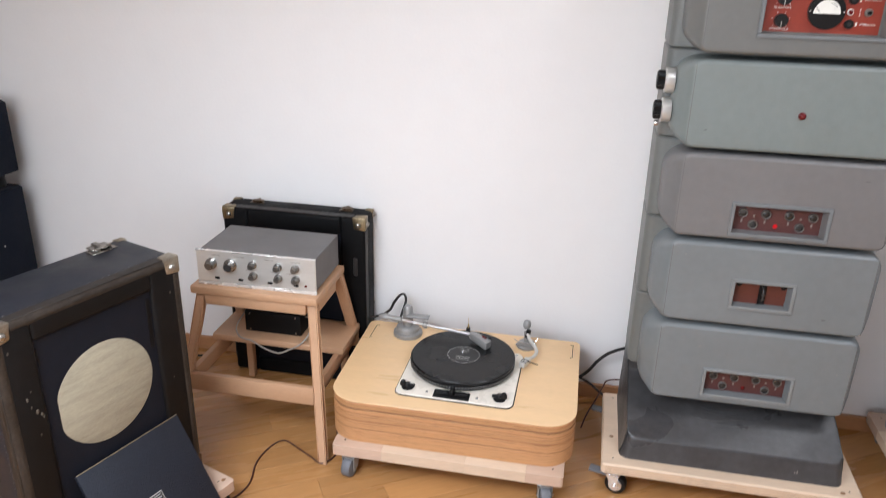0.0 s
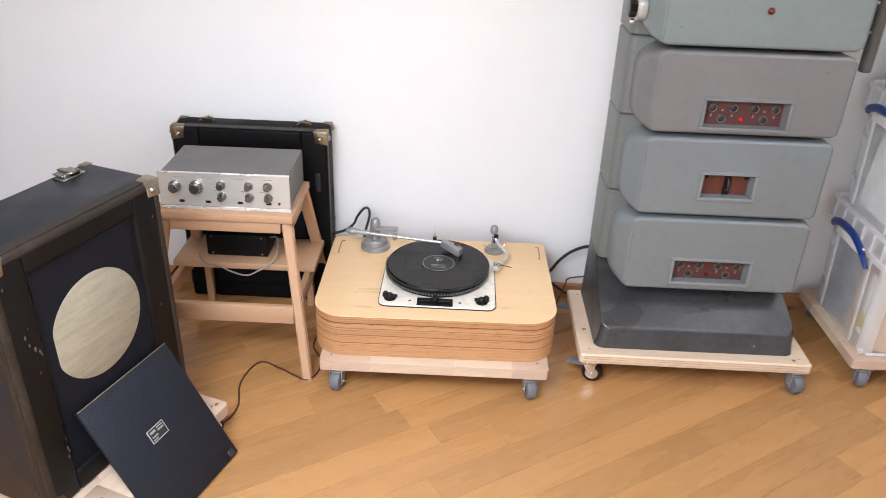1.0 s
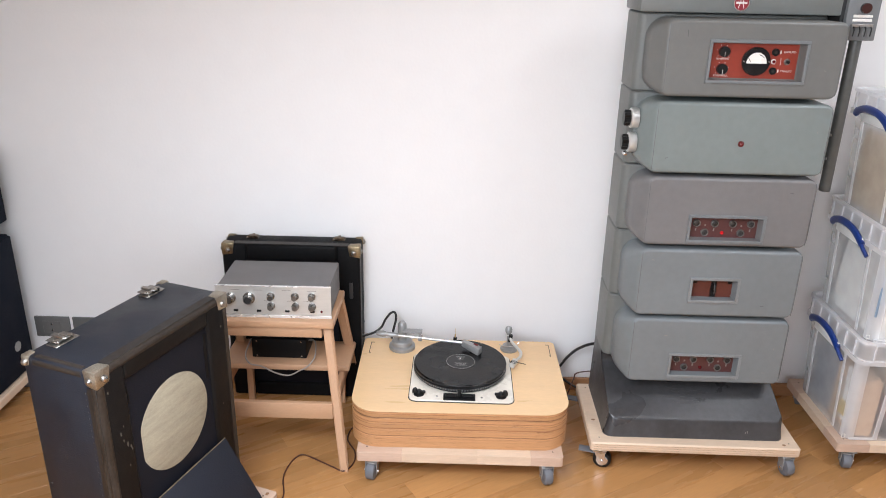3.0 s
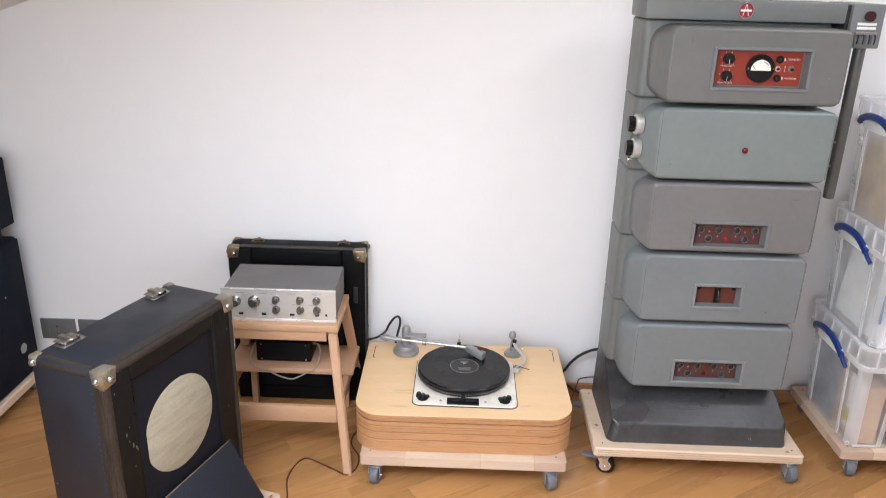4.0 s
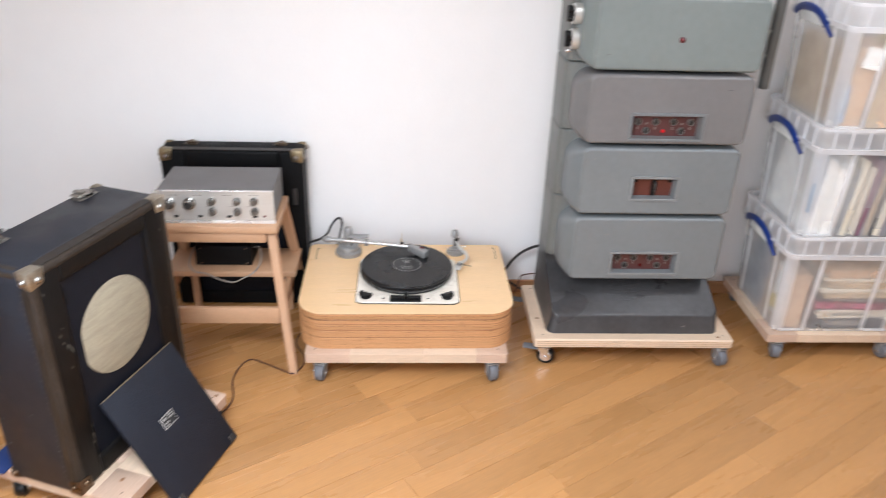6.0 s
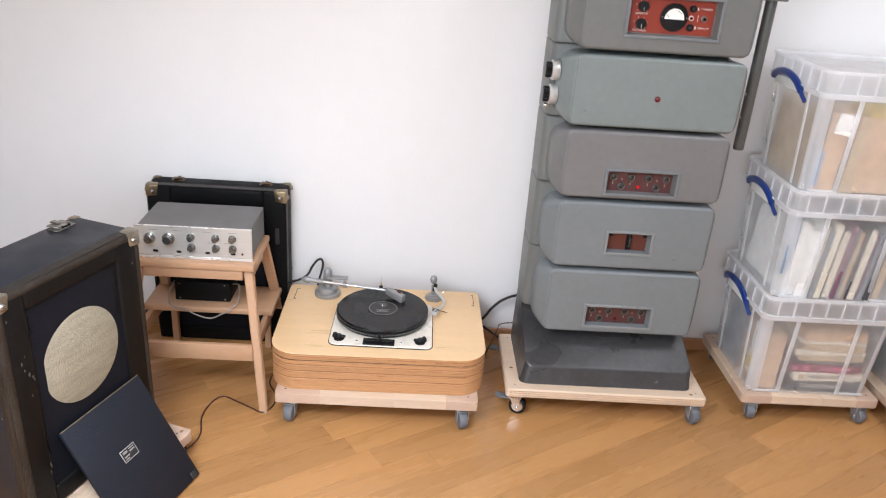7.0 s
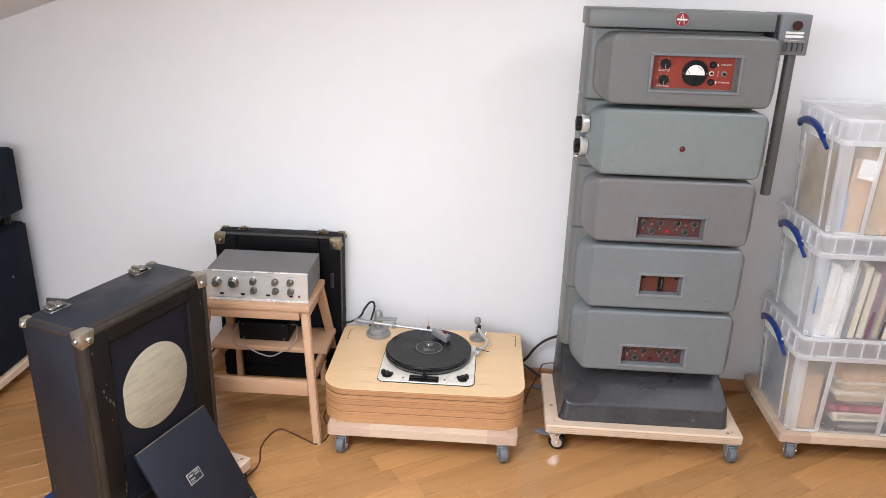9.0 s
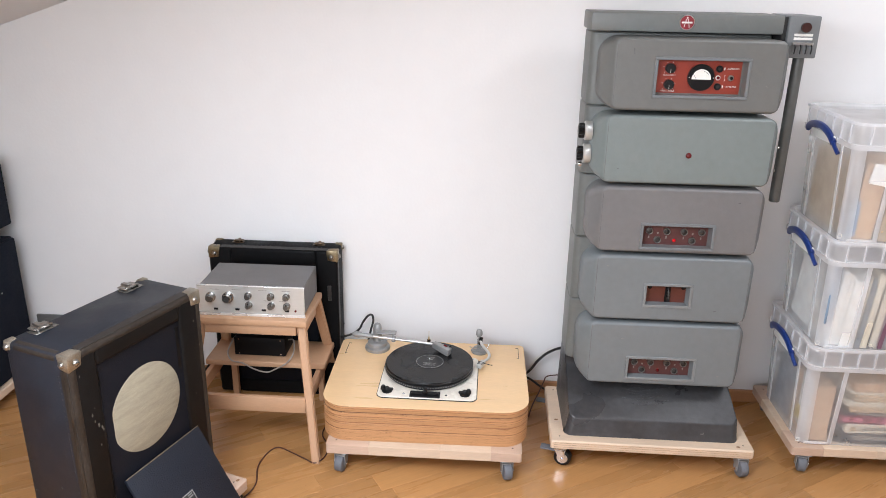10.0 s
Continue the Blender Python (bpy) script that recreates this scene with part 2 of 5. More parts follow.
M["maroon2"] = material("brown_red_enamel", (0.115, 0.032, 0.022), 0.4, vary=0.12, scale=20)
M["maroon_knob"] = material("dark_red_bakelite", (0.045, 0.016, 0.014), 0.25)
M["badge_red"] = material("badge_enamel", (0.22, 0.012, 0.020), 0.5)
M["switchbox"] = material("switch_box_grey", (0.150, 0.158, 0.162), 0.42, vary=0.06, bump=0.1, bump_scale=140)
M["trim_silver"] = material("polished_trim", (0.80, 0.80, 0.79), 0.28, 0.6, vary=0.04)
M["knobmetal"] = material("knob_metal", (0.24, 0.235, 0.225), 0.27, 0.95, vary=0.12, scale=40)
M["black_metal"] = material("black_metal_case", (0.004, 0.004, 0.0045), 0.5, vary=0.15, bump=0.1, spec=0.2)
M["brass_dull"] = material("dull_nail", (0.055, 0.052, 0.048), 0.4, 0.7, vary=0.3, scale=40)
M["vinyl_shine"] = material("black_nail", (0.03, 0.03, 0.03), 0.35)
M["scuff"] = material("pale_scuff", (0.095, 0.083, 0.065), 0.8, vary=0.3, scale=60)
M["rubbed"] = material("rubbed_edge", (0.16, 0.12, 0.07), 0.7, vary=0.5, scale=40, speckle=(0.12, (0.012, 0.013, 0.018), 30))
M["knob_face"] = material("spun_knob_face", (0.20, 0.195, 0.185), 0.35, 0.9, vary=0.25, scale=60)
M["brass_old"] = material("browned_brass", (0.26, 0.205, 0.125), 0.42, 0.9, vary=0.4, scale=30, bump=0.12, dirt=0.1, speckle=(0.05, (0.09, 0.06, 0.03), 35))
M["ply_pale"] = material("pale_ply_line", (0.50, 0.34, 0.21), 0.6, vary=0.4, scale=9, speckle=(0.12, (0.72, 0.58, 0.45), 14))
M["worn_edge"] = material("rubbed_leathercloth_edge", (0.030, 0.023, 0.018), 0.5, vary=0.5, scale=14, bump=0.3, bump_scale=120, speckle=(0.06, (0.085, 0.065, 0.048), 22), spec=0.3)
M["plate"] = material("silver_plate", (0.55, 0.55, 0.54), 0.35, 0.7)
lamp_on = M["lamp_lit"] = material("red_lamp_on", (0.5, 0.01, 0.015), 0.15)
lamp_on.node_tree.nodes["Principled BSDF"].inputs["Emission Color"].default_value = (1, 0.03, 0.04, 1)
lamp_on.node_tree.nodes["Principled BSDF"].inputs["Emission Strength"].default_value = 0.14
for key in ("vinyl_record",):
    nt = M[key].node_tree
    wave, bp = nt.nodes.new("ShaderNodeTexWave"), nt.nodes.new("ShaderNodeBump")
    wave.wave_type, wave.rings_direction = "RINGS", "Z"
    wave.inputs["Scale"].default_value, wave.inputs["Distortion"].default_value = 120, 0.0
    bp.inputs["Strength"].default_value, bp.inputs["Distance"].default_value = 0.15, 0.0005
    nt.links.new(nt.nodes.new("ShaderNodeTexCoord").outputs["Object"], wave.inputs["Vector"])
    nt.links.new(wave.outputs["Fac"], bp.inputs["Height"])
    nt.links.new(bp.outputs[0], nt.nodes["Principled BSDF"].inputs["Normal"])


# ---- building helpers ----
def part(name, bm, mat, parent, label="", smooth=True):
    me = bpy.data.meshes.new(name)
    bmesh.ops.recalc_face_normals(bm, faces=bm.faces[:])
    bm.to_mesh(me)
    bm.free()
    me.materials.append(M[mat])
    if smooth:
        me.shade_smooth()
        me.set_sharp_from_angle(angle=radians(38))
    ob = new(name, me)
    ob.parent = parent
    if label:
        ob["label"] = label
    return ob


def thing(name, m, label, category, group="", kind=""):
    ob = new(name)
    ob.matrix_world = m
    return tagged(ob, label, category, group, kind)


def box(x0, x1, y0, y1, z0, z1, bevel=0.0, seg=2, bm=None):
    fresh = bm is None
    b2 = bmesh.new()
    bmesh.ops.create_cube(b2, size=1)
    for v in b2.verts:
        v.co = Vector((x0 + (v.co.x + 0.5) * (x1 - x0), y0 + (v.co.y + 0.5) * (y1 - y0), z0 + (v.co.z + 0.5) * (z1 - z0)))
    if bevel:
        bmesh.ops.bevel(b2, geom=b2.edges[:], offset=bevel, segments=seg, profile=0.5, affect="EDGES")
    if fresh:
        return b2
    return merge(bm, b2)


def merge(bm, other, m=None):
    """Adds a copy of other, moved by m, to bm; frees other."""
    if m is not None:
        other.transform(m)
    made = [bm.verts.new(v.co) for v in other.verts]
    other.verts.index_update()
    for f in other.faces:
        bm.faces.new([made[v.index] for v in f.verts])
    other.free()
    return bm


def lathe(profile, seg=32, m=None):
    """Turns a profile of (radius, height) about z; radius 0 closes it."""
    bm = bmesh.new()
    rings = []
    for r, z in profile:
        if r <= 1e-6:
            rings.append([bm.verts.new((0, 0, z))])
        else:
            rings.append([bm.verts.new((r * math.cos(2 * math.pi * i / seg), r * math.sin(2 * math.pi * i / seg), z)) for i in range(seg)])
    for a, b in zip(rings, rings[1:]):
        for i in range(seg):
            j = (i + 1) % seg
            if len(a) == 1 and len(b) > 1:
                bm.faces.new((a[0], b[i], b[j]))
            elif len(b) == 1 and len(a) > 1:
                bm.faces.new((a[i], a[j], b[0]))
            elif len(a) > 1:
                bm.faces.new((a[i], a[j], b[j], b[i]))
    if m is not None:
        bm.transform(m)
    return bm


def rod(r, h, m=None, b=0.0008, seg=16):
    b = min(b, r * 0.4, h * 0.4)
    return lathe([(0, 0), (r - b, 0), (r, b), (r, h - b), (r - b, h), (0, h)], seg, m)


def round_rect(w, d, radii, seg=6):
    """Corner radii: front left, front right, back right, back left; front is -y."""
    pts = []
    for (sx, sy), r, a0 in zip(((-1, -1), (1, -1), (1, 1), (-1, 1)), radii, (180, 270, 0, 90)):
        cx, cy = sx * (w / 2 - r), sy * (d / 2 - r)
        for i in range(seg + 1):
            a = radians(a0 + 90 * i / seg)
            pts.append((cx + r * math.cos(a), cy + r * math.sin(a)))
    return pts


def slab(w, d, radii, z0, z1, b=0.002, seg=6, flare=0.0):
    """A rounded plate with eased edges, centred in x and y."""
    bm = bmesh.new()
    rings = []
    for inset, z, fl in ((b, z0, 0), (0, z0 + b, 0), (0, z1 - b, flare), (b, z1, flare)):
        pts = round_rect(w - 2 * inset + 2 * fl, d - 2 * inset + 2 * fl, [max(r - inset + fl, 0.0006) for r in radii], seg)
        rings.append([bm.verts.new((x, y, z)) for x, y in pts])
    n = len(rings[0])
    for a, c in zip(rings, rings[1:]):
        for i in range(n):
            bm.faces.new((a[i], a[(i + 1) % n], c[(i + 1) % n], c[i]))
    bm.faces.new(rings[0][::-1])
    bm.faces.new(rings[-1])
    return bm


def tube(points, r, seg=8, steps=8):
    """A cable: a round tube along a smooth line through the points."""
    p = [Vector(q) for q in points]
    line = []
    for i in range(len(p) - 1):
        a, b, c, d = p[max(i - 1, 0)], p[i], p[i + 1], p[min(i + 2, len(p) - 1)]
        for k in range(steps):
            t = k / steps
            line.append(0.5 * ((2 * b) + (c - a) * t + (2 * a - 5 * b + 4 * c - d) * t * t + (3 * b - a - 3 * c + d) * t ** 3))
    line.append(p[-1])
    bm = bmesh.new()
    rings, side = [], None
    for i, q in enumerate(line):
        along = (line[min(i + 1, len(line) - 1)] - line[max(i - 1, 0)]).normalized()
        if side is None:
            side = along.cross(Vector((0.3, 0.2, 1))).normalized()
        side = (side - along * side.dot(along)).normalized()
        up = along.cross(side)
        rings.append([bm.verts.new(q + (side * math.cos(2 * math.pi * k / seg) + up * math.sin(2 * math.pi * k / seg)) * r) for k in range(seg)])
    for a, b in zip(rings, rings[1:]):
        for k in range(seg):
            bm.faces.new((a[k], a[(k + 1) % seg], b[(k + 1) % seg], b[k]))
    bm.faces.new(rings[0])
    bm.faces.new(rings[-1][::-1])
    return bm


def beam(a, b, wx, wy, bevel=0.003, taper=1.0):
    """A wooden bar from a to b with a level cut at both ends."""
    bm = box(-wx / 2, wx / 2, -wy / 2, wy / 2, 0, 1)
    a, b = Vector(a), Vector(b)
    for v in bm.verts:
        base = a.lerp(b, v.co.z)
        k = 1 + (taper - 1) * v.co.z
        v.co = Vector((base.x + v.co.x * k, base.y + v.co.y * k, base.z))
    bmesh.ops.bevel(bm, geom=bm.edges[:], offset=bevel, segments=2, profile=0.5, affect="EDGES")
    return bm


FRONT = pose(0, 0, 0, 90, 0, 0)   # turns a lathe's axis to face -y


def facing(x, y, z):
    return pose(x, y, z) @ FRONT


# ---- the room ----
def plain(name, bm, mat, label, category="wall"):
    me = bpy.data.meshes.new(name)
    bmesh.ops.recalc_face_normals(bm, faces=bm.faces[:])
    bm.to_mesh(me)
    bm.free()
    me.materials.append(M[mat])
    return tagged(new(name, me), label, category, kind="structure")


X0, X1, Y0 = -3.2, 3.6, -3.9


def roof_z(x):
    return min(1.335 + 0.34 * (x + 1.55), 2.9)


plain("wall_north", box(X0, X1, 0, 0.15, -0.1, 3.1), "wall", "plain white painted wall behind the equipment")
plain("wall_west", box(X0 - 0.15, X0, Y0, 0, -0.1, 3.1), "wall", "plain white painted side wall")
plain("wall_east", box(X1, X1 + 0.15, Y0, 0, -0.1, 3.1), "wall", "plain white painted side wall")
back = bmesh.new()
for x0, x1, z0, z1 in ((X0, -2.95, -0.1, 3.1), (0.65, X1, -0.1, 3.1), (-2.95, 0.65, -0.1, 0.75), (-2.95, 0.65, 2.27, 3.1)):
    box(x0, x1, Y0 - 0.15, Y0, z0, z1, bm=back)
plain("wall_south", back, "wall", "white painted wall with one wide window")
ceil = bmesh.new()
knee = -1.55 + (2.9 - 1.335) / 0.34


def roof_piece(xa, xb, ya, yb):
    piece = box(0, 1, ya, yb, 0, 1)
    for vv in piece.verts:
        x = xa + vv.co.x * (xb - xa)
        vv.co = Vector((x, vv.co.y, roof_z(x) + 0.2 * vv.co.z))
    merge(ceil, piece)


# Gaps between the pieces are assumed openings, out of view, for the added lamps.
for piece in ((X0, -0.95, Y0, 0), (-0.95, 0.05, Y0, -2.4), (-0.95, 0.05, -1.5, 0), (0.05, 1.22, Y0, 0), (1.22, 2.02, Y0, -1.68), (1.22, 2.02, -0.88, 0), (2.02, knee, Y0, 0), (knee, X1, Y0, 0)):
    roof_piece(*piece)
plain("ceiling", ceil, "wall", "white plastered sloping attic ceiling with two assumed roof openings", "ceiling")
floor = plain("floor", box(X0, X1, Y0, 0, -0.12, -0.004), "oak_base", "oiled oak strip parquet laid diagonally", "floor")
plain("baseboard", box(X0, X1, -0.014, -0.0005, 0.0, 0.05, 0.003), "skirt", "low reddish wooden skirting board", "baseboard")


def dolly(w, d, z0, z1, m, label, chrome_left=False, knots=(), staves=1, ends=False, plies=False, inset=0.048):
    """A board on four swivel casters; the origin lies on the floor under its middle."""
    t = thing("dolly", m, label, "dolly", "wooden equipment dollies")
    step = d / staves
    for k in range(staves):
        front, rear = 0.010 if k == 0 else 0.001, 0.010 if k == staves - 1 else 0.001
        cuts = [-w / 2, w / 2]
        if staves > 1:
            cuts[1:1] = sorted(-w / 2 + w * f for f in (0.22 + 0.09 * math.sin(k * 2.7), 0.50 + 0.10 * math.sin(k * 4.1 + 1), 0.77 + 0.08 * math.sin(k * 3.3 + 2)))
        for j, (xa, xb) in enumerate(zip(cuts, cuts[1:])):
            ra, rb = (0.010 if j == 0 else 0.0008), (0.010 if j == len(cuts) - 2 else 0.0008)
            bm = slab(xb - xa - 0.0001, step - 0.0002, [min(front, ra), min(front, rb), min(rear, rb), min(rear, ra)], z0, z1, 0.004 if staves == 1 else 0.0010, 4)
            bm.transform(pose((xa + xb) / 2, -d / 2 + step * (k + 0.5), 0))
            b = part("board", bm, "pine" if (j * 2 + k) % 3 or staves == 1 else "pine_pink", t)
    if plies:
        for zz in (0.30, 0.55, 0.78):
            part("ply_line", box(-w / 2 + 0.012, w / 2 - 0.012, -d / 2 - 0.0004, -d / 2 + 0.001, z0 + (z1 - z0) * zz - 0.0008, z0 + (z1 - z0) * zz + 0.0008), "ply_pale", t)
    for x, y in knots:
        part("knot", lathe([(0, 0), (0.007, 0), (0.006, 0.0006), (0, 0.0006)], 12, pose(x, y, z1 - 0.0002) @ Matrix.Diagonal((1, 0.75, 1, 1))), "knot", b)
    for sx in (-1, 1):
        for sy in (-1, 1):
            part("screw", lathe([(0, 0), (0.0028, 0), (0.0024, 0.0006), (0, 0.0003)], 10, pose(sx * (w / 2 - 0.03), sy * (d / 2 - 0.03), z1 - 0.0002)), "seam", b)
            if ends:
                caster(t, sx * (w / 2 - 0.034), sy * (d / 2 - 0.044), z0, 90 - 90 * sx + 25 * sy, black=True)
            elif chrome_left and sx < 0:
                caster(t, sx * (w / 2 - inset), sy * (d / 2 - 0.030), z0, -14, chrome=True)
            else:
                caster(t, sx * (w / 2 - inset), sy * (d / 2 - 0.030), z0, 90 * sy + 12 * sx)
    return t


def caster(parent, x, y, top, turn, chrome=False, black=False):
    m = pose(x, y, 0, 0, 0, turn)
    metal = "chrome" if chrome or black else "castgrey"
    r = (top - 0.014) / 2
    bm = box(-0.027, 0.027, -0.024, 0.024, top - 0.004, top - 0.0002, 0.0012, 1)
    merge(bm, rod(0.016, 0.009, pose(0, 0, top - 0.013)))
    for s in (-1, 1):
        cheek = box(-0.014, 0.022, s * 0.0175 - 0.0015, s * 0.0175 + 0.0015, r * 0.7, top - 0.008, 0.001, 1)
        for v in cheek.verts:
            if v.co.z < top * 0.5:
                v.co.x = 0.014 + (v.co.x - 0.004) * 0.5
        merge(bm, cheek)
    merge(bm, box(-0.016, 0.024, -0.019, 0.019, top - 0.014, top - 0.010, 0.001, 1))
    bm.transform(m)
    c = part("caster", bm, metal, parent, "chromed swivel caster with brake lever" if chrome else "grey swivel caster")
    part("wheel", lathe([(0, -0.014), (r - 0.006, -0.014), (r - 0.002, -0.0125), (r, -0.009), (r, 0.009), (r - 0.002, 0.0125), (r - 0.006, 0.014), (0, 0.014)], 28, m @ pose(0.014, 0, r) @ FRONT), "black" if chrome or black else "rubber", c)
    part("axle", rod(0.0045, 0.047, m @ pose(0.014, 0.0235, r) @ FRONT, seg=10), "chrome", c)
    if chrome or black:
        part("hub", lathe([(0, 0), (r * 0.66, 0), (r * 0.60, 0.002), (0, 0.003)], 20, m @ pose(0.014, -0.0138, r) @ FRONT), "chrome", c)
    if chrome:
        lever = box(-0.062, -0.010, -0.014, 0.014, top - 0.022, top - 0.016, 0.002, 2)
        lever.transform(m)
        part("brake_lever", lever, "rubber", c)


dolly(0.632, 0.465, 0.072, 0.1045, pose(0.002, -0.3475, 0), "pale pine board dolly under the turntable", staves=5, knots=((0.25, -0.18),))
dolly(0.656, 0.358, 0.072, 0.104, pose(0.744, -0.318, 0, 0, 0, -0.5), "pale pine plywood dolly under the amplifier rack", chrome_left=True, knots=((0.28, -0.158), (-0.302, -0.05)), plies=True, inset=0.032)
dolly(0.465, 0.405, 0.066, 0.096, pose(1.440, -0.250, 0), "pine board dolly under stacked storage boxes", staves=4)
dolly(0.465, 0.43, 0.066, 0.096, pose(1.935, -0.285, 0, 0, 0, 2), "pine board dolly under stacked storage boxes", staves=4)

# ---- turntable ----
tt = thing("turntable", pose(0.0, 0, 0, 0, 0, -0.4), "idler-drive turntable in a thick rounded birch-ply plinth with two tonearms", "turntable")
PLINTH = pose(0.0005, -0.3145, 0, 0, 0, 0.9)
z = 0.1050
for h, line in ((0.0360, 0.0006), (0.0075, 0.0022), (0.0195, 0.0008), (0.0065, 0.0030), (0.0135, 0.0005), (0.0075, 0.0018), (0.0115, 0.0008), (0.0045, 0.0024), (0.0125, 0.0006), (0.0073, 0.0012)):
    bm = slab(0.675 - random.uniform(0, 0.002), 0.470 - random.uniform(0, 0.002), [0.085, 0.085, 0.02, 0.02], z, z + h - line, 0.0008, 10)
    bm.transform(PLINTH)
    part("plywood_layer", bm, "ply", tt)
    bm = slab(0.6735, 0.4685, [0.0845, 0.0845, 0.02, 0.02], z + h - line + 0.0001, z + h - 0.0001, 0.0002, 10)
    bm.transform(PLINTH)
    part("glue_line", bm, "ply_line", tt)
    z += h
bm = slab(0.676, 0.471, [0.086, 0.086, 0.02, 0.02], z + 0.0001, 0.234, 0.0008, 10)
bm.transform(PLINTH)
part("top_board", bm, "birch", tt, "pale birch veneer top")
for s in (-1, 1):
    y0 = -0.191 + 0.009 * s
    inlay = box(s * 0.314 - 0.001, s * 0.314 + 0.001, y0, y0 + 0.082, 0.2339, 0.2346)
    box(min(s * 0.314, s * 0.304), max(s * 0.314, s * 0.304), y0 + 0.081, y0 + 0.083, 0.2339, 0.2346, bm=inlay)
    merge(inlay, rod(0.002, 0.0009, pose(s * 0.310, y0 + 0.004, 0.2339), seg=8))
    part("hatch_line", inlay, "seam", tt)
bm = slab(0.331, 0.301, [0.025] * 4, 0.2341, 0.2352, 0.0004)
bm.transform(pose(0.006, -0.345, 0))
part("plate_edge", bm, "seam", tt)
bm = slab(0.326, 0.296, [0.022] * 4, 0.2353, 0.2392, 0.0015)
bm.transform(pose(0.006, -0.345, 0))
deck = part("deck_plate", bm, "cream", tt, "cream enamelled deck plate")
for x, y in ((-0.070, -0.468), (0.070, -0.468), (-0.150, -0.212), (0.150, -0.212)):
    part("bolt", lathe([(0, 0), (0.004, 0), (0.0034, 0.001), (0, 0.0012)], 12, pose(x, y, 0.2392)), "chrome", deck)
for s in (-1, 1):
    k = lathe([(0, 0), (0.017, 0), (0.017, 0.003), (0.010, 0.006), (0.009, 0.013), (0.007, 0.015), (0, 0.015)], 24, pose(s * 0.1285 + 0.002, -0.458, 0.2392))
    merge(k, box(s * 0.1285 - 0.019, s * 0.1285 + 0.023, -0.465, -0.453, 0.2445, 0.252, 0.003, 2))
    merge(k, lathe([(0, 0), (0.008, 0.001), (0.009, 0.008), (0.006, 0.014), (0, 0.015)], 16, pose(s * 0.1405 + 0.002, -0.459, 0.246)))
    part("control_knob", k, "black", deck, "black bakelite control knob")
bm = slab(0.100, 0.040, [0.003] * 4, 0.2392, 0.2412, 0.0008, 3)
bm.transform(pose(0, -0.470, 0))
slot = part("speed_slot", bm, "black", deck, "black speed selector slot")
for s in (-1, 1):
    part("bar", box(s * 0.027 - 0.017, s * 0.027 + 0.017, -0.475, -0.461, 0.2412, 0.2475, 0.003, 2), "black", slot)
lever = box(-0.006, 0.006, -0.476, -0.440, 0.2412, 0.254, 0.004, 2)
merge(lever, rod(0.009, 0.012, pose(0, -0.447, 0.246), b=0.003))
part("lever", lever, "black", slot)
part("platter", lathe([(0, 0.241), (0.146, 0.241), (0.1465, 0.2455), (0.1500, 0.2460), (0.1525, 0.2475), (0.1525, 0.2565), (0.1508, 0.2580), (0.1490, 0.2585), (0.1490, 0.2605), (0.1515, 0.2610), (0.1520, 0.2660), (0.150, 0.268), (0, 0.268)], 96, pose(0, -0.30, 0)), "platter", tt, "black platter with strobe dots")
dots = bmesh.new()
for k in range(110):
    a = 360 * k / 110
    merge(dots, box(-0.0021, 0.0021, -0.0004, 0.0006, -0.0026, 0.0026), pose(0, -0.30, 0.252) @ pose(0, 0, 0, 0, 0, a) @ pose(0, 0.1523, 0))
part("strobe_dots", dots, "strobe_dim", tt, "pale strobe dots round the platter rim")

# main tonearm
arm = part("arm_base", lathe([(0, 0.2342), (0.045, 0.2342), (0.046, 0.237), (0.045, 0.246), (0.040, 0.250), (0.037, 0.2505), (0.036, 0.262), (0.031, 0.267), (0.016, 0.2675), (0.0155, 0.318), (0.0145, 0.327), (0.010, 0.334), (0, 0.336)], 36, pose(-0.203, -0.150, 0)), "castgrey", tt, "grey cast tonearm base with domed pillar")
tip, head = Vector((-0.292, -0.172, 0.300)), Vector((0.011, -0.214, 0.294))


def along(a, b, t, r, h, prof=None):
    d = (b - a).normalized()
    m = Matrix.Translation(a + d * t) @ d.to_track_quat("Z", "Y").to_matrix().to_4x4()
    return lathe(prof, 20, m) if prof else rod(r, h, m)


part("arm_tube", along(tip, head, 0.06, 0.0046, (head - tip).length - 0.055), "steel", arm, "polished arm tube")
part("counterweight", along(tip, head, 0, 0, 0, [(0, 0), (0.006, 0.002), (0.0105, 0.012), (0.0115, 0.026), (0.009, 0.034), (0.0075, 0.036), (0.0075, 0.052), (0.0085, 0.053), (0.0085, 0.078), (0.006, 0.079), (0, 0.079)]), "castgrey", arm)
part("yoke", box(-0.203, -0.132, -0.176, -0.150, 0.304, 0.310, 0.002), "castgrey", arm)
ring = along(tip, head, 0.150, 0.011, 0.012)
merge(ring, rod(0.0035, 0.026, pose(-0.140, -0.190, 0.283)))
part("collar", ring, "castgrey", arm)
shell = box(-0.004, 0.066, -0.0125, 0.0125, -0.012, 0.010, 0.004, 2)
for v in shell.verts:
    f = max(0, v.co.x) / 0.066
    v.co.z += -0.004 * f if v.co.z > 0 else -0.010 * f
    v.co.y *= 0.75 + 0.35 * f
HS = Matrix.Translation(head) @ pose(0, 0, 0, 0, 5, -29)
shell.transform(HS)
hs = part("headshell", shell, "castgrey", arm, "grey wedge-shaped headshell")
for name, mat, dims in (("red_mark", "glass_red", (0.036, 0.052, 0.001, 0.007, 0.004, 0.011)), ("finger_lift", "black", (0.056, 0.062, 0.004, 0.020, 0.008, 0.012)), ("cartridge", "black", (0.030, 0.058, -0.008, 0.008, -0.021, -0.014))):
    bm = box(*dims, 0.0015, 1)
    bm.transform(HS)
    part(name, bm, mat, hs)
rest = rod(0.0065, 0.020, pose(-0.018, -0.100, 0.234))
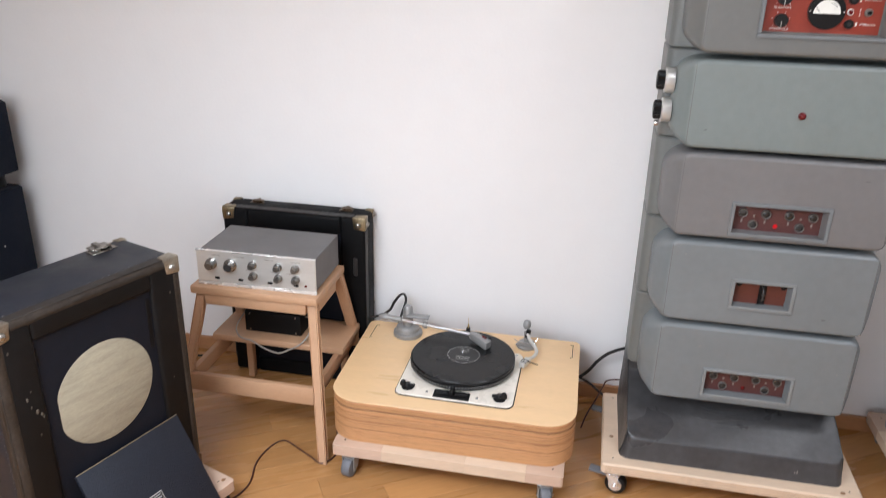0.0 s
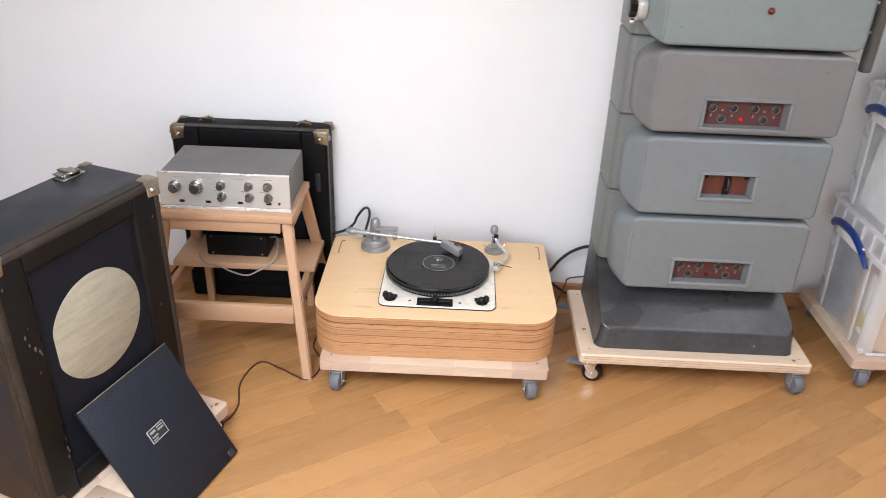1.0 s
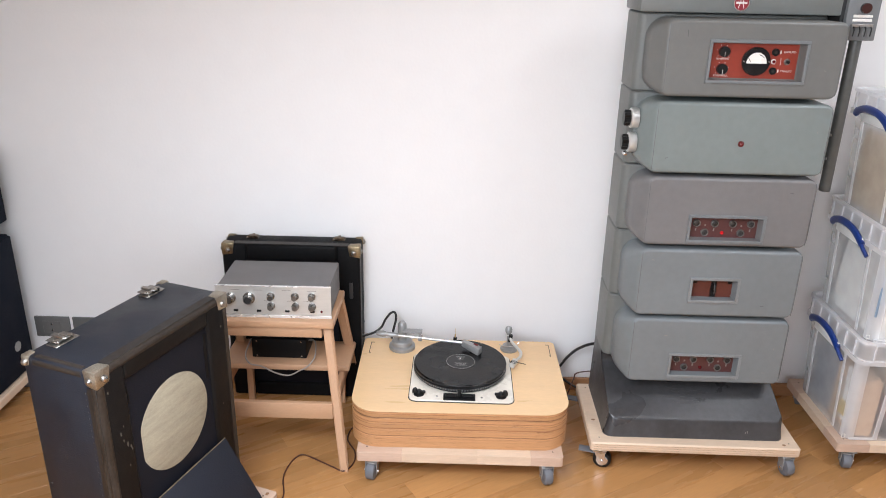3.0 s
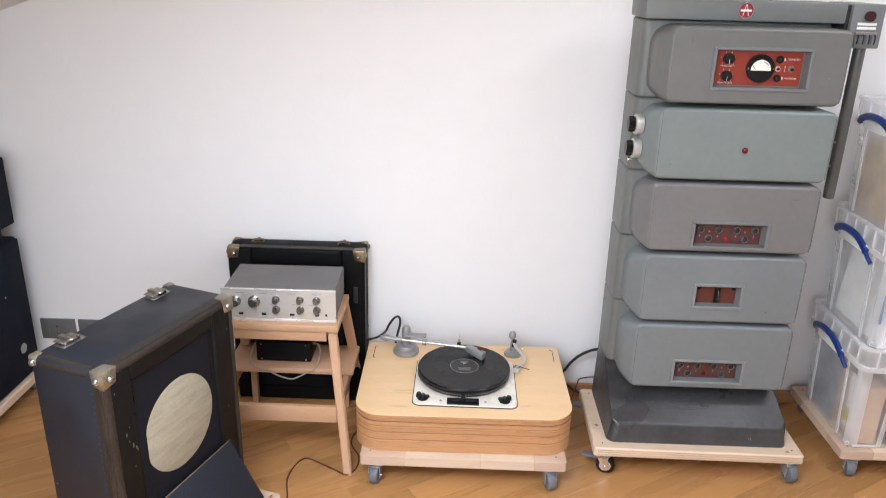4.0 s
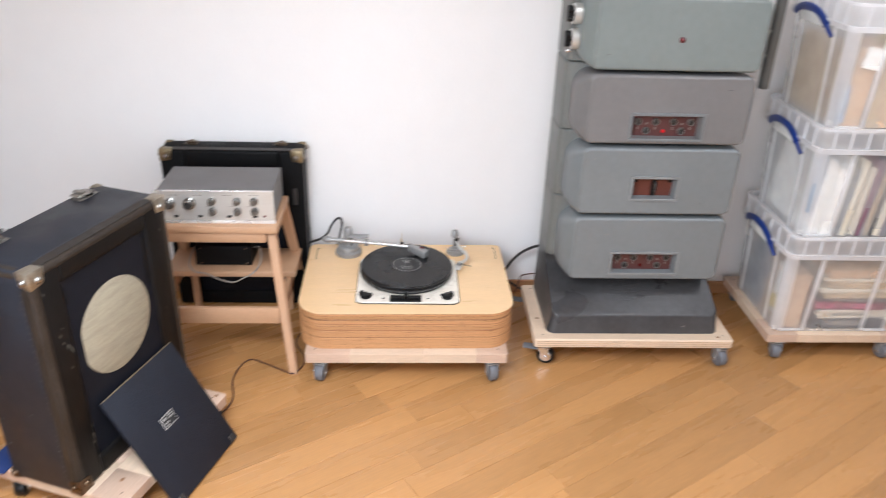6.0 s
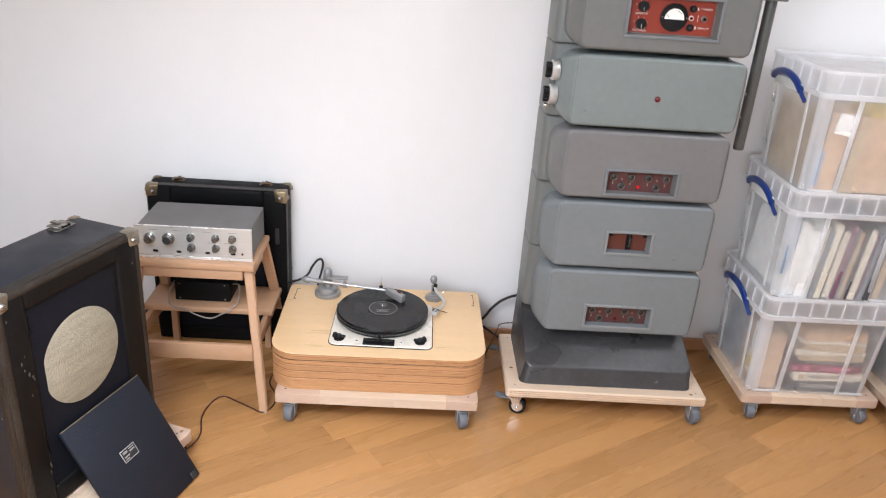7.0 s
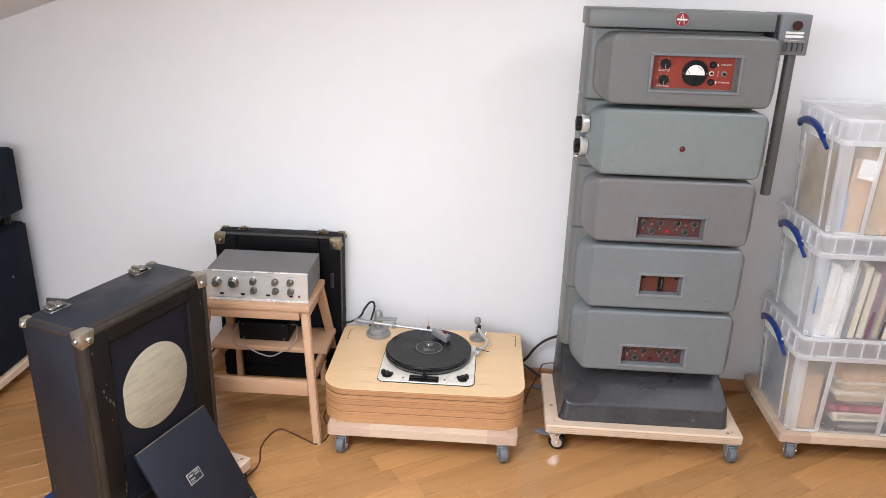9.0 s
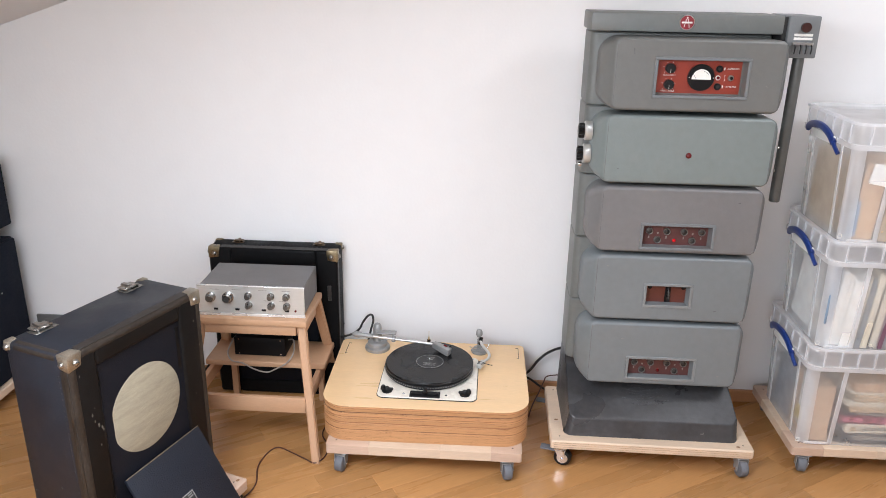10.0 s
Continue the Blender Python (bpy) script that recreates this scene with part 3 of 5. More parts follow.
part("plug", rest, "black", tt)
part("plug_pin", lathe([(0, 0), (0.0026, 0), (0.0022, 0.012), (0.0008, 0.014), (0.0006, 0.036), (0, 0.036)], 10, pose(-0.018, -0.100, 0.2535)), "brassy", tt, "thin brass pin")

# second tonearm
arm2 = part("arm_base", lathe([(0, 0.2342), (0.030, 0.2342), (0.031, 0.240), (0.024, 0.244), (0.023, 0.250), (0.010, 0.252), (0.0095, 0.285), (0, 0.286)], 28, pose(0.172, -0.140, 0)), "castgrey", tt, "small grey tonearm base")
part("arm_ball", lathe([(0, 0), (0.006, 0.001), (0.012, 0.010), (0.0125, 0.020), (0.009, 0.029), (0, 0.032)], 20, pose(0.169, -0.132, 0.288, -12, 0, 0)), "castgrey", arm2)
part("arm_grip", lathe([(0, 0), (0.007, 0), (0.008, 0.003), (0.007, 0.026), (0, 0.027)], 14, pose(0.173, -0.146, 0.268, -6, 8, 0)), "black", arm2)
part("arm_wand", tube([(0.174, -0.146, 0.284), (0.181, -0.160, 0.272), (0.202, -0.190, 0.262), (0.208, -0.212, 0.259), (0.203, -0.236, 0.257), (0.192, -0.250, 0.256)], 0.0052, 10), "alu", arm2, "bent silver arm wand")
part("arm_rest", box(0.140, 0.204, -0.160, -0.150, 0.244, 0.249, 0.002), "castgrey", arm2)
part("rest_wire", tube([(0.135, -0.155, 0.262), (0.150, -0.160, 0.258), (0.172, -0.160, 0.256), (0.196, -0.158, 0.258), (0.205, -0.150, 0.270)], 0.0012, 6), "chrome", arm2)
cart = box(-0.009, 0.009, -0.022, 0.022, -0.010, 0.004, 0.002)
CM = pose(0.180, -0.270, 0.256, 0, 0, -22)
cart.transform(CM)
cp2 = part("headshell", cart, "alu", arm2, "slotted silver headshell")
for k in range(3):
    bm = box(-0.0094, 0.0094, -0.014 + 0.008 * k, -0.011 + 0.008 * k, 0.002, 0.0045)
    bm.transform(CM)
    part("slot_mark", bm, "black", cp2)
part("finger_lift", rod(0.0012, 0.036, CM @ pose(0.006, 0.0, 0.003, 0, 90, 0)), "black", cp2)

rec = thing("record", pose(0, -0.30, 0), "black vinyl record with a dark label on the platter", "record")
part("disc", lathe([(0.0, 0.2685), (0.1505, 0.2685), (0.151, 0.2697), (0.150, 0.2708), (0.052, 0.2704), (0.0, 0.2704)], 96), "vinyl_record", rec)
lab = part("label", lathe([(0, 0.2706), (0.05, 0.2706), (0.05, 0.2711), (0, 0.2711)], 48), "label", rec, "dark paper label with pale print")
ringm = lathe([(0.0455, 0.2711), (0.0468, 0.2711), (0.0468, 0.2713), (0.0455, 0.2713), (0.0455, 0.2711)], 48)
part("label_ring", ringm, "strobe", lab)
for k, (w, y) in enumerate(((0.030, 0.030), (0.024, 0.022), (0.018, 0.014), (0.044, -0.012), (0.036, -0.019), (0.040, -0.026))):
    part("print_line", box(-w / 2, w / 2, y - 0.0009, y + 0.0009, 0.2711, 0.2713), "strobe", lab)
part("spindle", lathe([(0, 0.268), (0.0036, 0.268), (0.0036, 0.281), (0.0020, 0.284), (0, 0.2845)], 14, pose(0, -0.30, 0)), "chrome", tt)


# ---- amplifier rack ----
def pillow(w, h, depth, r, hole=None, recess=0.024, slant=0.005):
    """A pressed cover with wide rounded cheeks and a flat front at y = 0, open towards +y; a hole is (x0, x1, z0, z1)."""
    bm = bmesh.new()
    seg = 6
    left, right, deep = 0.040, 0.029, 0.056
    rings = [[bm.verts.new((x, depth, zz)) for x, zz in round_rect(w, h, [r] * 4, seg)]]

    def outline(k, y):
        tall = 0.009 * max(0.0, (k - 0.7) / 0.3) ** 2
        pts = round_rect(w - (left + right) * k, h - 2 * tall, [max(r * (1 - k), 0) + 0.015 * min(k, 1)] * 4, seg)
        return [bm.verts.new((x + (left - right) * k / 2, y, zz)) for x, zz in pts]

    for k, back in ((0, 1.25), (0.04, 1.05), (0.12, 0.86), (0.24, 0.68), (0.70, 0.20), (0.80, 0.115), (0.89, 0.045), (0.95, 0.012), (1, 0)):
        rings.append(outline(k, deep * back))
    n = len(rings[0])
    for a, c in zip(rings, rings[1:]):
        for i in range(n):
            bm.faces.new((a[i], a[(i + 1) % n], c[(i + 1) % n], c[i]))
    bm.faces.new(rings[0])
    o = outline(1.04, 0)
    for i in range(n):
        bm.faces.new((rings[-1][i], rings[-1][(i + 1) % n], o[(i + 1) % n], o[i]))
    if not hole:
        bm.faces.new(o)
        return bm
    x0, x1, z0, z1 = hole
    quad = ((x0, z0), (x1, z0), (x1, z1), (x0, z1))
    h1 = [bm.verts.new((x, 0, zz)) for x, zz in quad]
    h2 = [bm.verts.new((x - slant if x > x0 else x, recess, zz)) for x, zz in quad]
    for c in range(4):
        first = c * (seg + 1)
        for i in range(seg):
            bm.faces.new((o[first + i], o[first + i + 1], h1[c]))
        nxt = (first + seg + 1) % n
        bm.faces.new((o[first + seg], o[nxt], h1[(c + 1) % 4], h1[c]))
        bm.faces.new((h1[c], h1[(c + 1) % 4], h2[(c + 1) % 4], h2[c]))
    bm.faces.new(h2)
    return bm


def bezel(x0, x1, z0, z1, wide, proud, y):
    bm = bmesh.new()
    for a, b, c, d in ((x0 - wide, x1 + wide, z1, z1 + wide), (x0 - wide, x1 + wide, z0 - wide, z0), (x0 - wide, x0, z0, z1), (x1, x1 + wide, z0, z1)):
        box(a, b, y - proud, y + 0.001, c, d, 0.0012, 1, bm=bm)
    return bm


def words(text, size, m, mat, parent, name="lettering"):
    """Raised lettering in the built-in font, centred, facing -y."""
    cu = bpy.data.curves.new(name, "FONT")
    cu.body, cu.size, cu.align_x, cu.align_y, cu.extrude, cu.resolution_u = text, size, "CENTER", "CENTER", 0.0002, 2
    tmp = bpy.data.objects.new(name, cu)
    me = bpy.data.meshes.new_from_object(tmp)
    bpy.data.objects.remove(tmp)
    me.transform(m @ FRONT)
    me.materials.append(M[mat])
    ob = new(name, me)
    ob.parent = parent
    return ob


rk = thing("amplifier_rack", pose(0, 0, 0), "grey-green rack of five stacked valve amplifier modules on a dark base", "amplifier rack")
def wedge_foot():
    """A cast foot: low front, a top that climbs towards the column, and a neck that carries it."""
    bm = bmesh.new()
    line = ((-0.459, 0.1045, 0.460, 1.030), (-0.448, 0.166, 0.474, 1.022), (-0.264, 0.268, 0.471, 1.014), (-0.258, 0.3095, 0.466, 0.989), (-0.152, 0.3095, 0.466, 0.989), (-0.152, 0.1045, 0.460, 1.030))
    sides = [[bm.verts.new((row[k], row[0], row[1])) for row in line] for k in (2, 3)]
    bm.faces.new(sides[0])
    bm.faces.new(sides[1][::-1])
    for i in range(6):
        j = (i + 1) % 6
        bm.faces.new((sides[0][i], sides[0][j], sides[1][j], sides[1][i]))
    upright = [e for e in bm.edges if {v.co.y for v in e.verts} == {-0.459, -0.448} or abs(e.verts[0].co.y + 0.459) + abs(e.verts[1].co.y + 0.448) < 1e-4 or abs(e.verts[1].co.y + 0.459) + abs(e.verts[0].co.y + 0.448) < 1e-4]
    bmesh.ops.bevel(bm, geom=upright, offset=0.026, segments=5, profile=0.5, affect="EDGES")
    keen = [e for e in bm.edges if len(e.link_faces) == 2 and e.calc_face_angle() > radians(22) and min(v.co.z for v in e.verts) > 0.11]
    bmesh.ops.bevel(bm, geom=keen, offset=0.0055, segments=3, profile=0.5, affect="EDGES")
    return bm


part("base", wedge_foot(), "shoe", rk, "dark grey painted cast foot with a sloping top")
AMPS = [(1.172, 1.377, "grey"), (0.955, 1.158, "green"), (0.737, 0.944, "mauve"), (0.508, 0.724, "pale"), (0.276, 0.496, "pale")]
SPANS = [(0.487, 1.024), (0.481, 1.028), (0.485, 1.025), (0.487, 1.026), (0.488, 1.027)]
HOLES = [(0.645, 0.895, 1.220, 1.318), None, (0.656, 0.863, 0.757, 0.825), (0.687, 0.820, 0.564, 0.628), (0.656, 0.863, 0.304, 0.371)]
seams = [1.386, 1.169, 0.955, 0.748, 0.530, 0.311]
FRONT_Y = -0.404
covers = []
for (z0, z1, mat), (xl, xr), s1, s0, hole in zip(AMPS, SPANS, seams, seams[1:], HOLES):
    bm = slab(0.526, 0.148, [0.022, 0.022, 0.004, 0.004], s0 + 0.001, s1 - 0.001, 0.004, 5)
    bm.transform(pose(0.727, -0.228, 0))
    part("column_segment", bm, "column", rk)
    cx, cz = (xl + xr) / 2, (z0 + z1) / 2
    bm = pillow(xr - xl, z1 - z0, 0.150, 0.056, hole and (hole[0] - cx, hole[1] - cx, hole[2] - cz, hole[3] - cz))
    bm.transform(pose(cx, FRONT_Y, cz))
    c = part("cover", bm, mat, rk, "rounded grey metal cover" if mat in ("grey", "mauve") else "rounded grey-green metal cover")
    covers.append(c)
    for x in (xl + 0.0405, xr - 0.0295):
        part("seam", box(x - 0.0006, x + 0.0006, FRONT_Y - 0.0004, FRONT_Y + 0.001, z0 + 0.011, z1 - 0.011), "crease", c)
    if hole:
        part("bezel", bezel(*hole, 0.009, 0.004, FRONT_Y), "bezel" if mat in ("grey", "mauve") else "bezel_green", c, "raised panel surround")
YP = FRONT_Y + 0.0235
# nicks and rubs in the paint
for idx, x, zz, wide, tilt, mat in ((4, 0.629, 0.440, 0.010, -8, "print_dim"), (4, 0.947, 0.318, 0.007, 10, "print_dim"), (4, 0.966, 0.402, 0.004, 60, "print_dim"), (3, 0.560, 0.690, 0.006, 20, "print_dim"), (3, 0.905, 0.548, 0.009, -4, "scratch"), (2, 0.930, 0.905, 0.010, 5, "scratch"), (1, 0.560, 1.000, 0.007, -14, "scratch"), (1, 0.968, 1.082, 0.005, 70, "print_dim"), (0, 0.575, 1.340, 0.018, 84, "scratch"), (0, 0.955, 1.250, 0.006, 30, "print_dim")):
    bm = box(-wide / 2, wide / 2, -0.0003, 0.0004, -0.0007, 0.0007)
    bm.transform(pose(x, FRONT_Y, zz, 0, tilt, 0))
    part("nick", bm, mat, covers[idx])
for k in range(9):
    y, x = -0.395 + 0.009 * k + 0.004 * math.sin(k * 3.1), 0.735 + 0.03 * math.sin(k * 2.4)
    zz = 0.1663 + 0.5543 * (y + 0.448)
    part("brush_mark", tube([(x - 0.050, y + 0.004, zz + 0.0022), (x - 0.015, y - 0.002, zz - 0.0008), (x + 0.020, y + 0.003, zz + 0.0017), (x + 0.055, y + 0.008, zz + 0.0043)], 0.0009, 6, 4), "shoe", rk)
for x, tall in ((0.905, 0.004), (0.911, 0.007)):
    part("nick", box(x, x + 0.002, -0.4563, -0.4535, 0.128, 0.128 + tall), "print_dim", rk)


def disc(x, zz, r, h, mat, parent, name, y=YP, label="", seg=24):
    return part(name, rod(r, h, facing(x, y, zz), b=0.0006, seg=seg), mat, parent, label)


# meter panel
c = covers[0]
p = part("control_panel", box(0.647, 0.886, YP, YP + 0.002, 1.223, 1.315), "red", c, "brick-red meter panel")
disc(0.773, 1.269, 0.0375, 0.010, "black", c, "meter_body", label="round black panel meter", seg=48)
dial = bmesh.new()
arc = [dial.verts.new((0.773 + 0.0275 * math.cos(radians(a)), YP - 0.0104, 1.264 + 0.0290 * math.sin(radians(a)))) for a in range(0, 181, 12)]
dial.faces.new(arc)
ext = bmesh.ops.extrude_face_region(dial, geom=dial.faces[:])
for v in ext["geom"]:
    if isinstance(v, bmesh.types.BMVert):
        v.co.y += 0.0008
part("meter_dial", dial, "dial", c, "white meter scale")
needle = box(-0.0005, 0.0005, -0.0115, -0.0108, 0, 0.026)
needle.transform(pose(0.758, YP, 1.267, 0, -38, 0))
part("meter_needle", needle, "black", c)
part("scale_mark", tube([(0.778, YP - 0.0108, 1.287), (0.786, YP - 0.0108, 1.284), (0.792, YP - 0.0108, 1.279)], 0.0007, 6), "black", c)
for dx in (-0.034, 0.034):
    disc(0.773 + dx, 1.269, 0.0022, 0.0112, "chrome", c, "screw", seg=10)
for zz, name in ((1.293, "volume_knob"), (1.247, "selector_knob")):
    k = disc(0.684, zz, 0.014, 0.014, "black", c, name, label="black pointer knob")
    part("pointer", box(0.6835, 0.6845, YP - 0.0146, YP - 0.0138, zz - 0.012, zz - 0.001), "white", c)
    for a in range(-130, 131, 52):
        bm = box(-0.0006, 0.0006, YP - 0.0004, YP + 0.0005, 0.0165, 0.0195)
        bm.transform(pose(0.684, 0, zz, 0, a, 0))
        part("scale_tick", bm, "white", c)
words("HLASITOST", 0.0072, pose(0.684, YP - 0.0002, 1.2735), "white", c)
words("KONTROLA", 0.0072, pose(0.684, YP - 0.0002, 1.2285), "white", c)
words("ZAPNUTO", 0.0070, pose(0.8625, YP - 0.0002, 1.2945), "white", c)
words("VYPNUTO", 0.0070, pose(0.8610, YP - 0.0002, 1.2435), "white", c)
for zz in (1.294, 1.244):
    disc(0.823, zz, 0.0098, 0.006, "black", c, "jack", label="black jack socket")
    disc(0.823, zz, 0.0042, 0.0066, "seam", c, "jack_hole", seg=12)
    part("mark", box(0.8365, 0.8400, YP - 0.0004, YP + 0.0005, zz - 0.004, zz + 0.004), "white", c)
disc(0.822, 1.269, 0.0068, 0.003, "white", c, "lamp_ring")
disc(0.822, 1.269, 0.0045, 0.006, "glass_red", c, "lamp")
disc(0.858, 1.269, 0.0085, 0.004, "chrome_dull", c, "switch_nut")
disc(0.858, 1.269, 0.0045, 0.012, "black", c, "switch_lever", seg=12)
for zz in (1.262, 1.266, 1.272, 1.276):
    part("mark", box(0.8405, 0.8425, YP - 0.0004, YP + 0.0005, zz - 0.0012, zz + 0.0012), "white", c)

# pilot lamp and the two big knobs on the second module
c = covers[1]
part("pilot_lamp", lathe([(0, 0), (0.0085, 0), (0.0085, 0.003), (0.0065, 0.0035), (0.006, 0.008), (0.003, 0.0105), (0, 0.011)], 20, facing(0.762, FRONT_Y + 0.001, 1.045)), "glass_red", c, "small red pilot lamp")
SIDE = pose(0, 0, 0, 0, -90, 0)
for zz in (1.098, 1.028):
    m = pose(0.484, -0.335, zz) @ SIDE
    d = part("knob_dial", lathe([(0, 0), (0.0275, 0), (0.029, 0.002), (0.029, 0.021), (0.027, 0.023), (0, 0.023)], 36, m), "alu", c, "chromed knob skirt")
    k = bmesh.new()
    ringv = [[k.verts.new(m @ Vector(((0.0225 if i % 2 else 0.0185) * math.cos(2 * math.pi * i / 28), (0.0225 if i % 2 else 0.0185) * math.sin(2 * math.pi * i / 28), h))) for i in range(28)] for h in (0.023, 0.038)]
    topv = [k.verts.new(m @ Vector((0.017 * math.cos(2 * math.pi * i / 28), 0.017 * math.sin(2 * math.pi * i / 28), 0.041))) for i in range(28)]
    for a, b in ((ringv[0], ringv[1]), (ringv[1], topv)):
        for i in range(28):
            k.faces.new((a[i], a[(i + 1) % 28], b[(i + 1) % 28], b[i]))
    k.faces.new(topv)
    part("knob", k, "black", d, "black fluted knob")
clamp = box(0.447, 0.458, -0.365, -0.345, 0.995, 1.004, 0.002)
part("knob_clamp", clamp, "chrome", c)

# valve-tester panels with sockets
for idx, (lit) in ((2, True), (4, False)):
    c = covers[idx]
    x0, x1, z0, z1 = HOLES[idx]
    part("control_panel", box(x0 + 0.001, x1 - 0.0055, YP, YP + 0.002, z0 + 0.001, z1 - 0.001), "maroon", c, "dark red socket panel")
    w, h = x1 - x0 - 0.005, z1 - z0
    for k in range(4):
        x, zz = x0 + w * (0.115 + 0.262 * k), z0 + h * 0.655
        s = part("jack", lathe([(0.0084, 0), (0.0112, 0), (0.0112, 0.005), (0.0102, 0.0065), (0.0084, 0.006), (0.0084, 0)], 24, facing(x, YP, zz)), "ring_dim", c, "ringed metal socket")
        part("jack_hole", lathe([(0, 0.0012), (0.0083, 0.0012), (0.0083, 0.0036), (0.0060, 0.0048), (0, 0.0052)], 16, facing(x, YP, zz)), "jack_core", s)
        part("mark", box(x - 0.002, x + 0.002, YP - 0.0005, YP + 0.0005, z0 + h * 0.30, z0 + h * 0.42), "print_dim", c)
    for k in (0, 2):
        x, zz = x0 + w * (0.245 + 0.262 * k), z0 + h * 0.25
        s = part("jack", lathe([(0.0084, 0), (0.0112, 0), (0.0112, 0.005), (0.0102, 0.0065), (0.0084, 0.006), (0.0084, 0)], 24, facing(x, YP, zz)), "ring_dim", c, "ringed metal socket")
        part("jack_hole", lathe([(0, 0.0012), (0.0083, 0.0012), (0.0083, 0.0036), (0.0060, 0.0048), (0, 0.0052)], 16, facing(x, YP, zz)), "jack_core", s)
        part("mark", box(x - 0.002, x + 0.003, YP - 0.0005, YP + 0.0005, z0 + h * 0.52, z0 + h * 0.60), "print_dim", c)
    x, zz = x0 + w * 0.502, z0 + h * 0.23
    part("pilot_lamp", lathe([(0, 0), (0.0056, 0), (0.0052, 0.003), (0.003, 0.0055), (0, 0.006)], 18, facing(x, YP, zz)), "lamp_lit" if lit else "glass_red", c, "glowing red pilot lamp" if lit else "dark red pilot lamp")
# switch panel
c = covers[3]
x0, x1, z0, z1 = HOLES[3]
part("control_panel", box(x0 + 0.001, x1 - 0.0055, YP, YP + 0.002, z0 + 0.001, z1 - 0.001), "maroon2", c, "brownish red switch panel")
part("switch_plate", box(0.750, 0.767, YP - 0.004, YP + 0.001, z0 + 0.002, z1 - 0.002, 0.001, 1), "black", c)
part("switch_lever", tube([(0.7585, YP - 0.004, 0.616), (0.7585, YP - 0.013, 0.604), (0.7580, YP - 0.016, 0.582)], 0.0035, 10), "jack_core", c, "dark metal toggle lever")
for x in (x0 + 0.014, x1 - 0.014):
    disc(x, z1 - 0.012, 0.007, 0.004, "black", c, "jack")
for x in (x0 + 0.004, x1 - 0.006):
    disc(x, z0 + 0.006, 0.0022, 0.002, "chrome", c, "screw", seg=10)

top = part("top_bar", box(0.456, 1.000, -0.340, -0.155, 1.3885, 1.441, 0.005, 2), "column", rk)
badge = disc(0.726, 1.417, 0.0205, 0.003, "badge_red", top, "badge", y=-0.339, label="round red enamel badge", seg=36)
part("badge_rim", lathe([(0.0192, 0), (0.0212, 0), (0.0212, 0.0042), (0.0192, 0.0042), (0.0192, 0)], 36, facing(0.726, -0.339, 1.417)), "chrome", badge)
for x, t in ((0.7215, 12), (0.7305, -12)):
    bm = box(-0.0008, 0.0008, -0.3428, -0.3419, -0.014, 0.010)
    bm.transform(pose(x, 0, 1.417, 0, t, 0))
    part("badge_stroke", bm, "white", badge)
part("badge_bar", box(0.711, 0.741, -0.3428, -0.3419, 1.4145, 1.4195), "white", badge)
part("badge_dot", rod(0.0022, 0.0008, facing(0.726, -0.342, 1.430), seg=12), "white", badge)
sw = part("switch_box", box(1.010, 1.098, -0.348, -0.190, 1.326, 1.442, 0.004, 2), "switchbox", rk, "small grey fuse and switch box")
part("bracket", box(0.999, 1.012, -0.335, -0.20, 1.372, 1.438, 0.002, 1), "seam", rk)
disc(1.056, 1.411, 0.0135, 0.012, "maroon_knob", sw, "fuse_cap", y=-0.3475, label="dark red fuse cap")
for zz in (1.390, 1.3795):
    part("name_strip", box(1.028, 1.080, -0.350, -0.3475, zz - 0.0036, zz + 0.0036, 0.0008, 1), "white", sw, "pale blank label strip")
part("switch_ledge", box(1.026, 1.084, -0.354, -0.347, 1.362, 1.370, 0.001, 1), "steel", sw)
for k in range(4):
    x = 1.032 + 0.0155 * k
    part("switch_slot", box(x - 0.0045, x + 0.0045, -0.3495, -0.3475, 1.335, 1.361), "switchbox", sw)
    part("switch_hook", tube([(x, -0.350, 1.366), (x + 0.001, -0.357, 1.356), (x + 0.0005, -0.356, 1.338)], 0.0017, 6), "black", sw)
pole = part("pole", lathe([(0, 0.892), (0.0145, 0.892), (0.0160, 0.895), (0.0160, 1.328), (0, 1.328)], 24, pose(1.062, -0.320, 0)), "conduit", rk, "dark grey vertical conduit")
for zz in (0.99, 1.06):
    part("bolt", rod(0.004, 0.004, pose(1.047, -0.325, zz) @ SIDE, seg=10), "steel", pole)

# ---- stool ----
st = thing("step_stool", pose(-0.585, 0, 0), "small beech step stool carrying the preamplifier", "stool")
part("seat", box(-0.190, 0.190, -0.434, -0.186, 0.443, 0.467, 0.005, 2), "beech_x", st)
for s in (-1, 1):
    part("leg", beam((s * 0.167, -0.402, 0.4425), (s * 0.227, -0.532, 0), 0.022, 0.020, taper=0.9), "beech", st)
    part("leg", beam((s * 0.172, -0.206, 0.4425), (s * 0.212, -0.050, 0), 0.026, 0.022, taper=0.85), "beech", st)
    part("side_rail", box(s * 0.190 - 0.009, s * 0.190 + 0.009, -0.460, -0.110, 0.170, 0.2145, 0.003), "beech_y", st)
    part("top_rail", box(s * 0.166 - 0.009, s * 0.166 + 0.009, -0.390, -0.226, 0.398, 0.4425, 0.003), "beech_y", st)
part("front_rail", box(-0.152, 0.152, -0.424, -0.404, 0.408, 0.4425, 0.003), "beech_x", st)
part("front_rail", box(-0.188, 0.188, -0.487, -0.469, 0.156, 0.211, 0.003), "beech_x", st)
for s_ in (-1, 1):
    part("step_leg", box(s_ * 0.165 - 0.011, s_ * 0.165 + 0.011, -0.150, -0.126, 0, 0.215, 0.003), "beech", st)
part("step", box(-0.214, 0.214, -0.295, -0.118, 0.215, 0.237, 0.005), "beech_x", st)

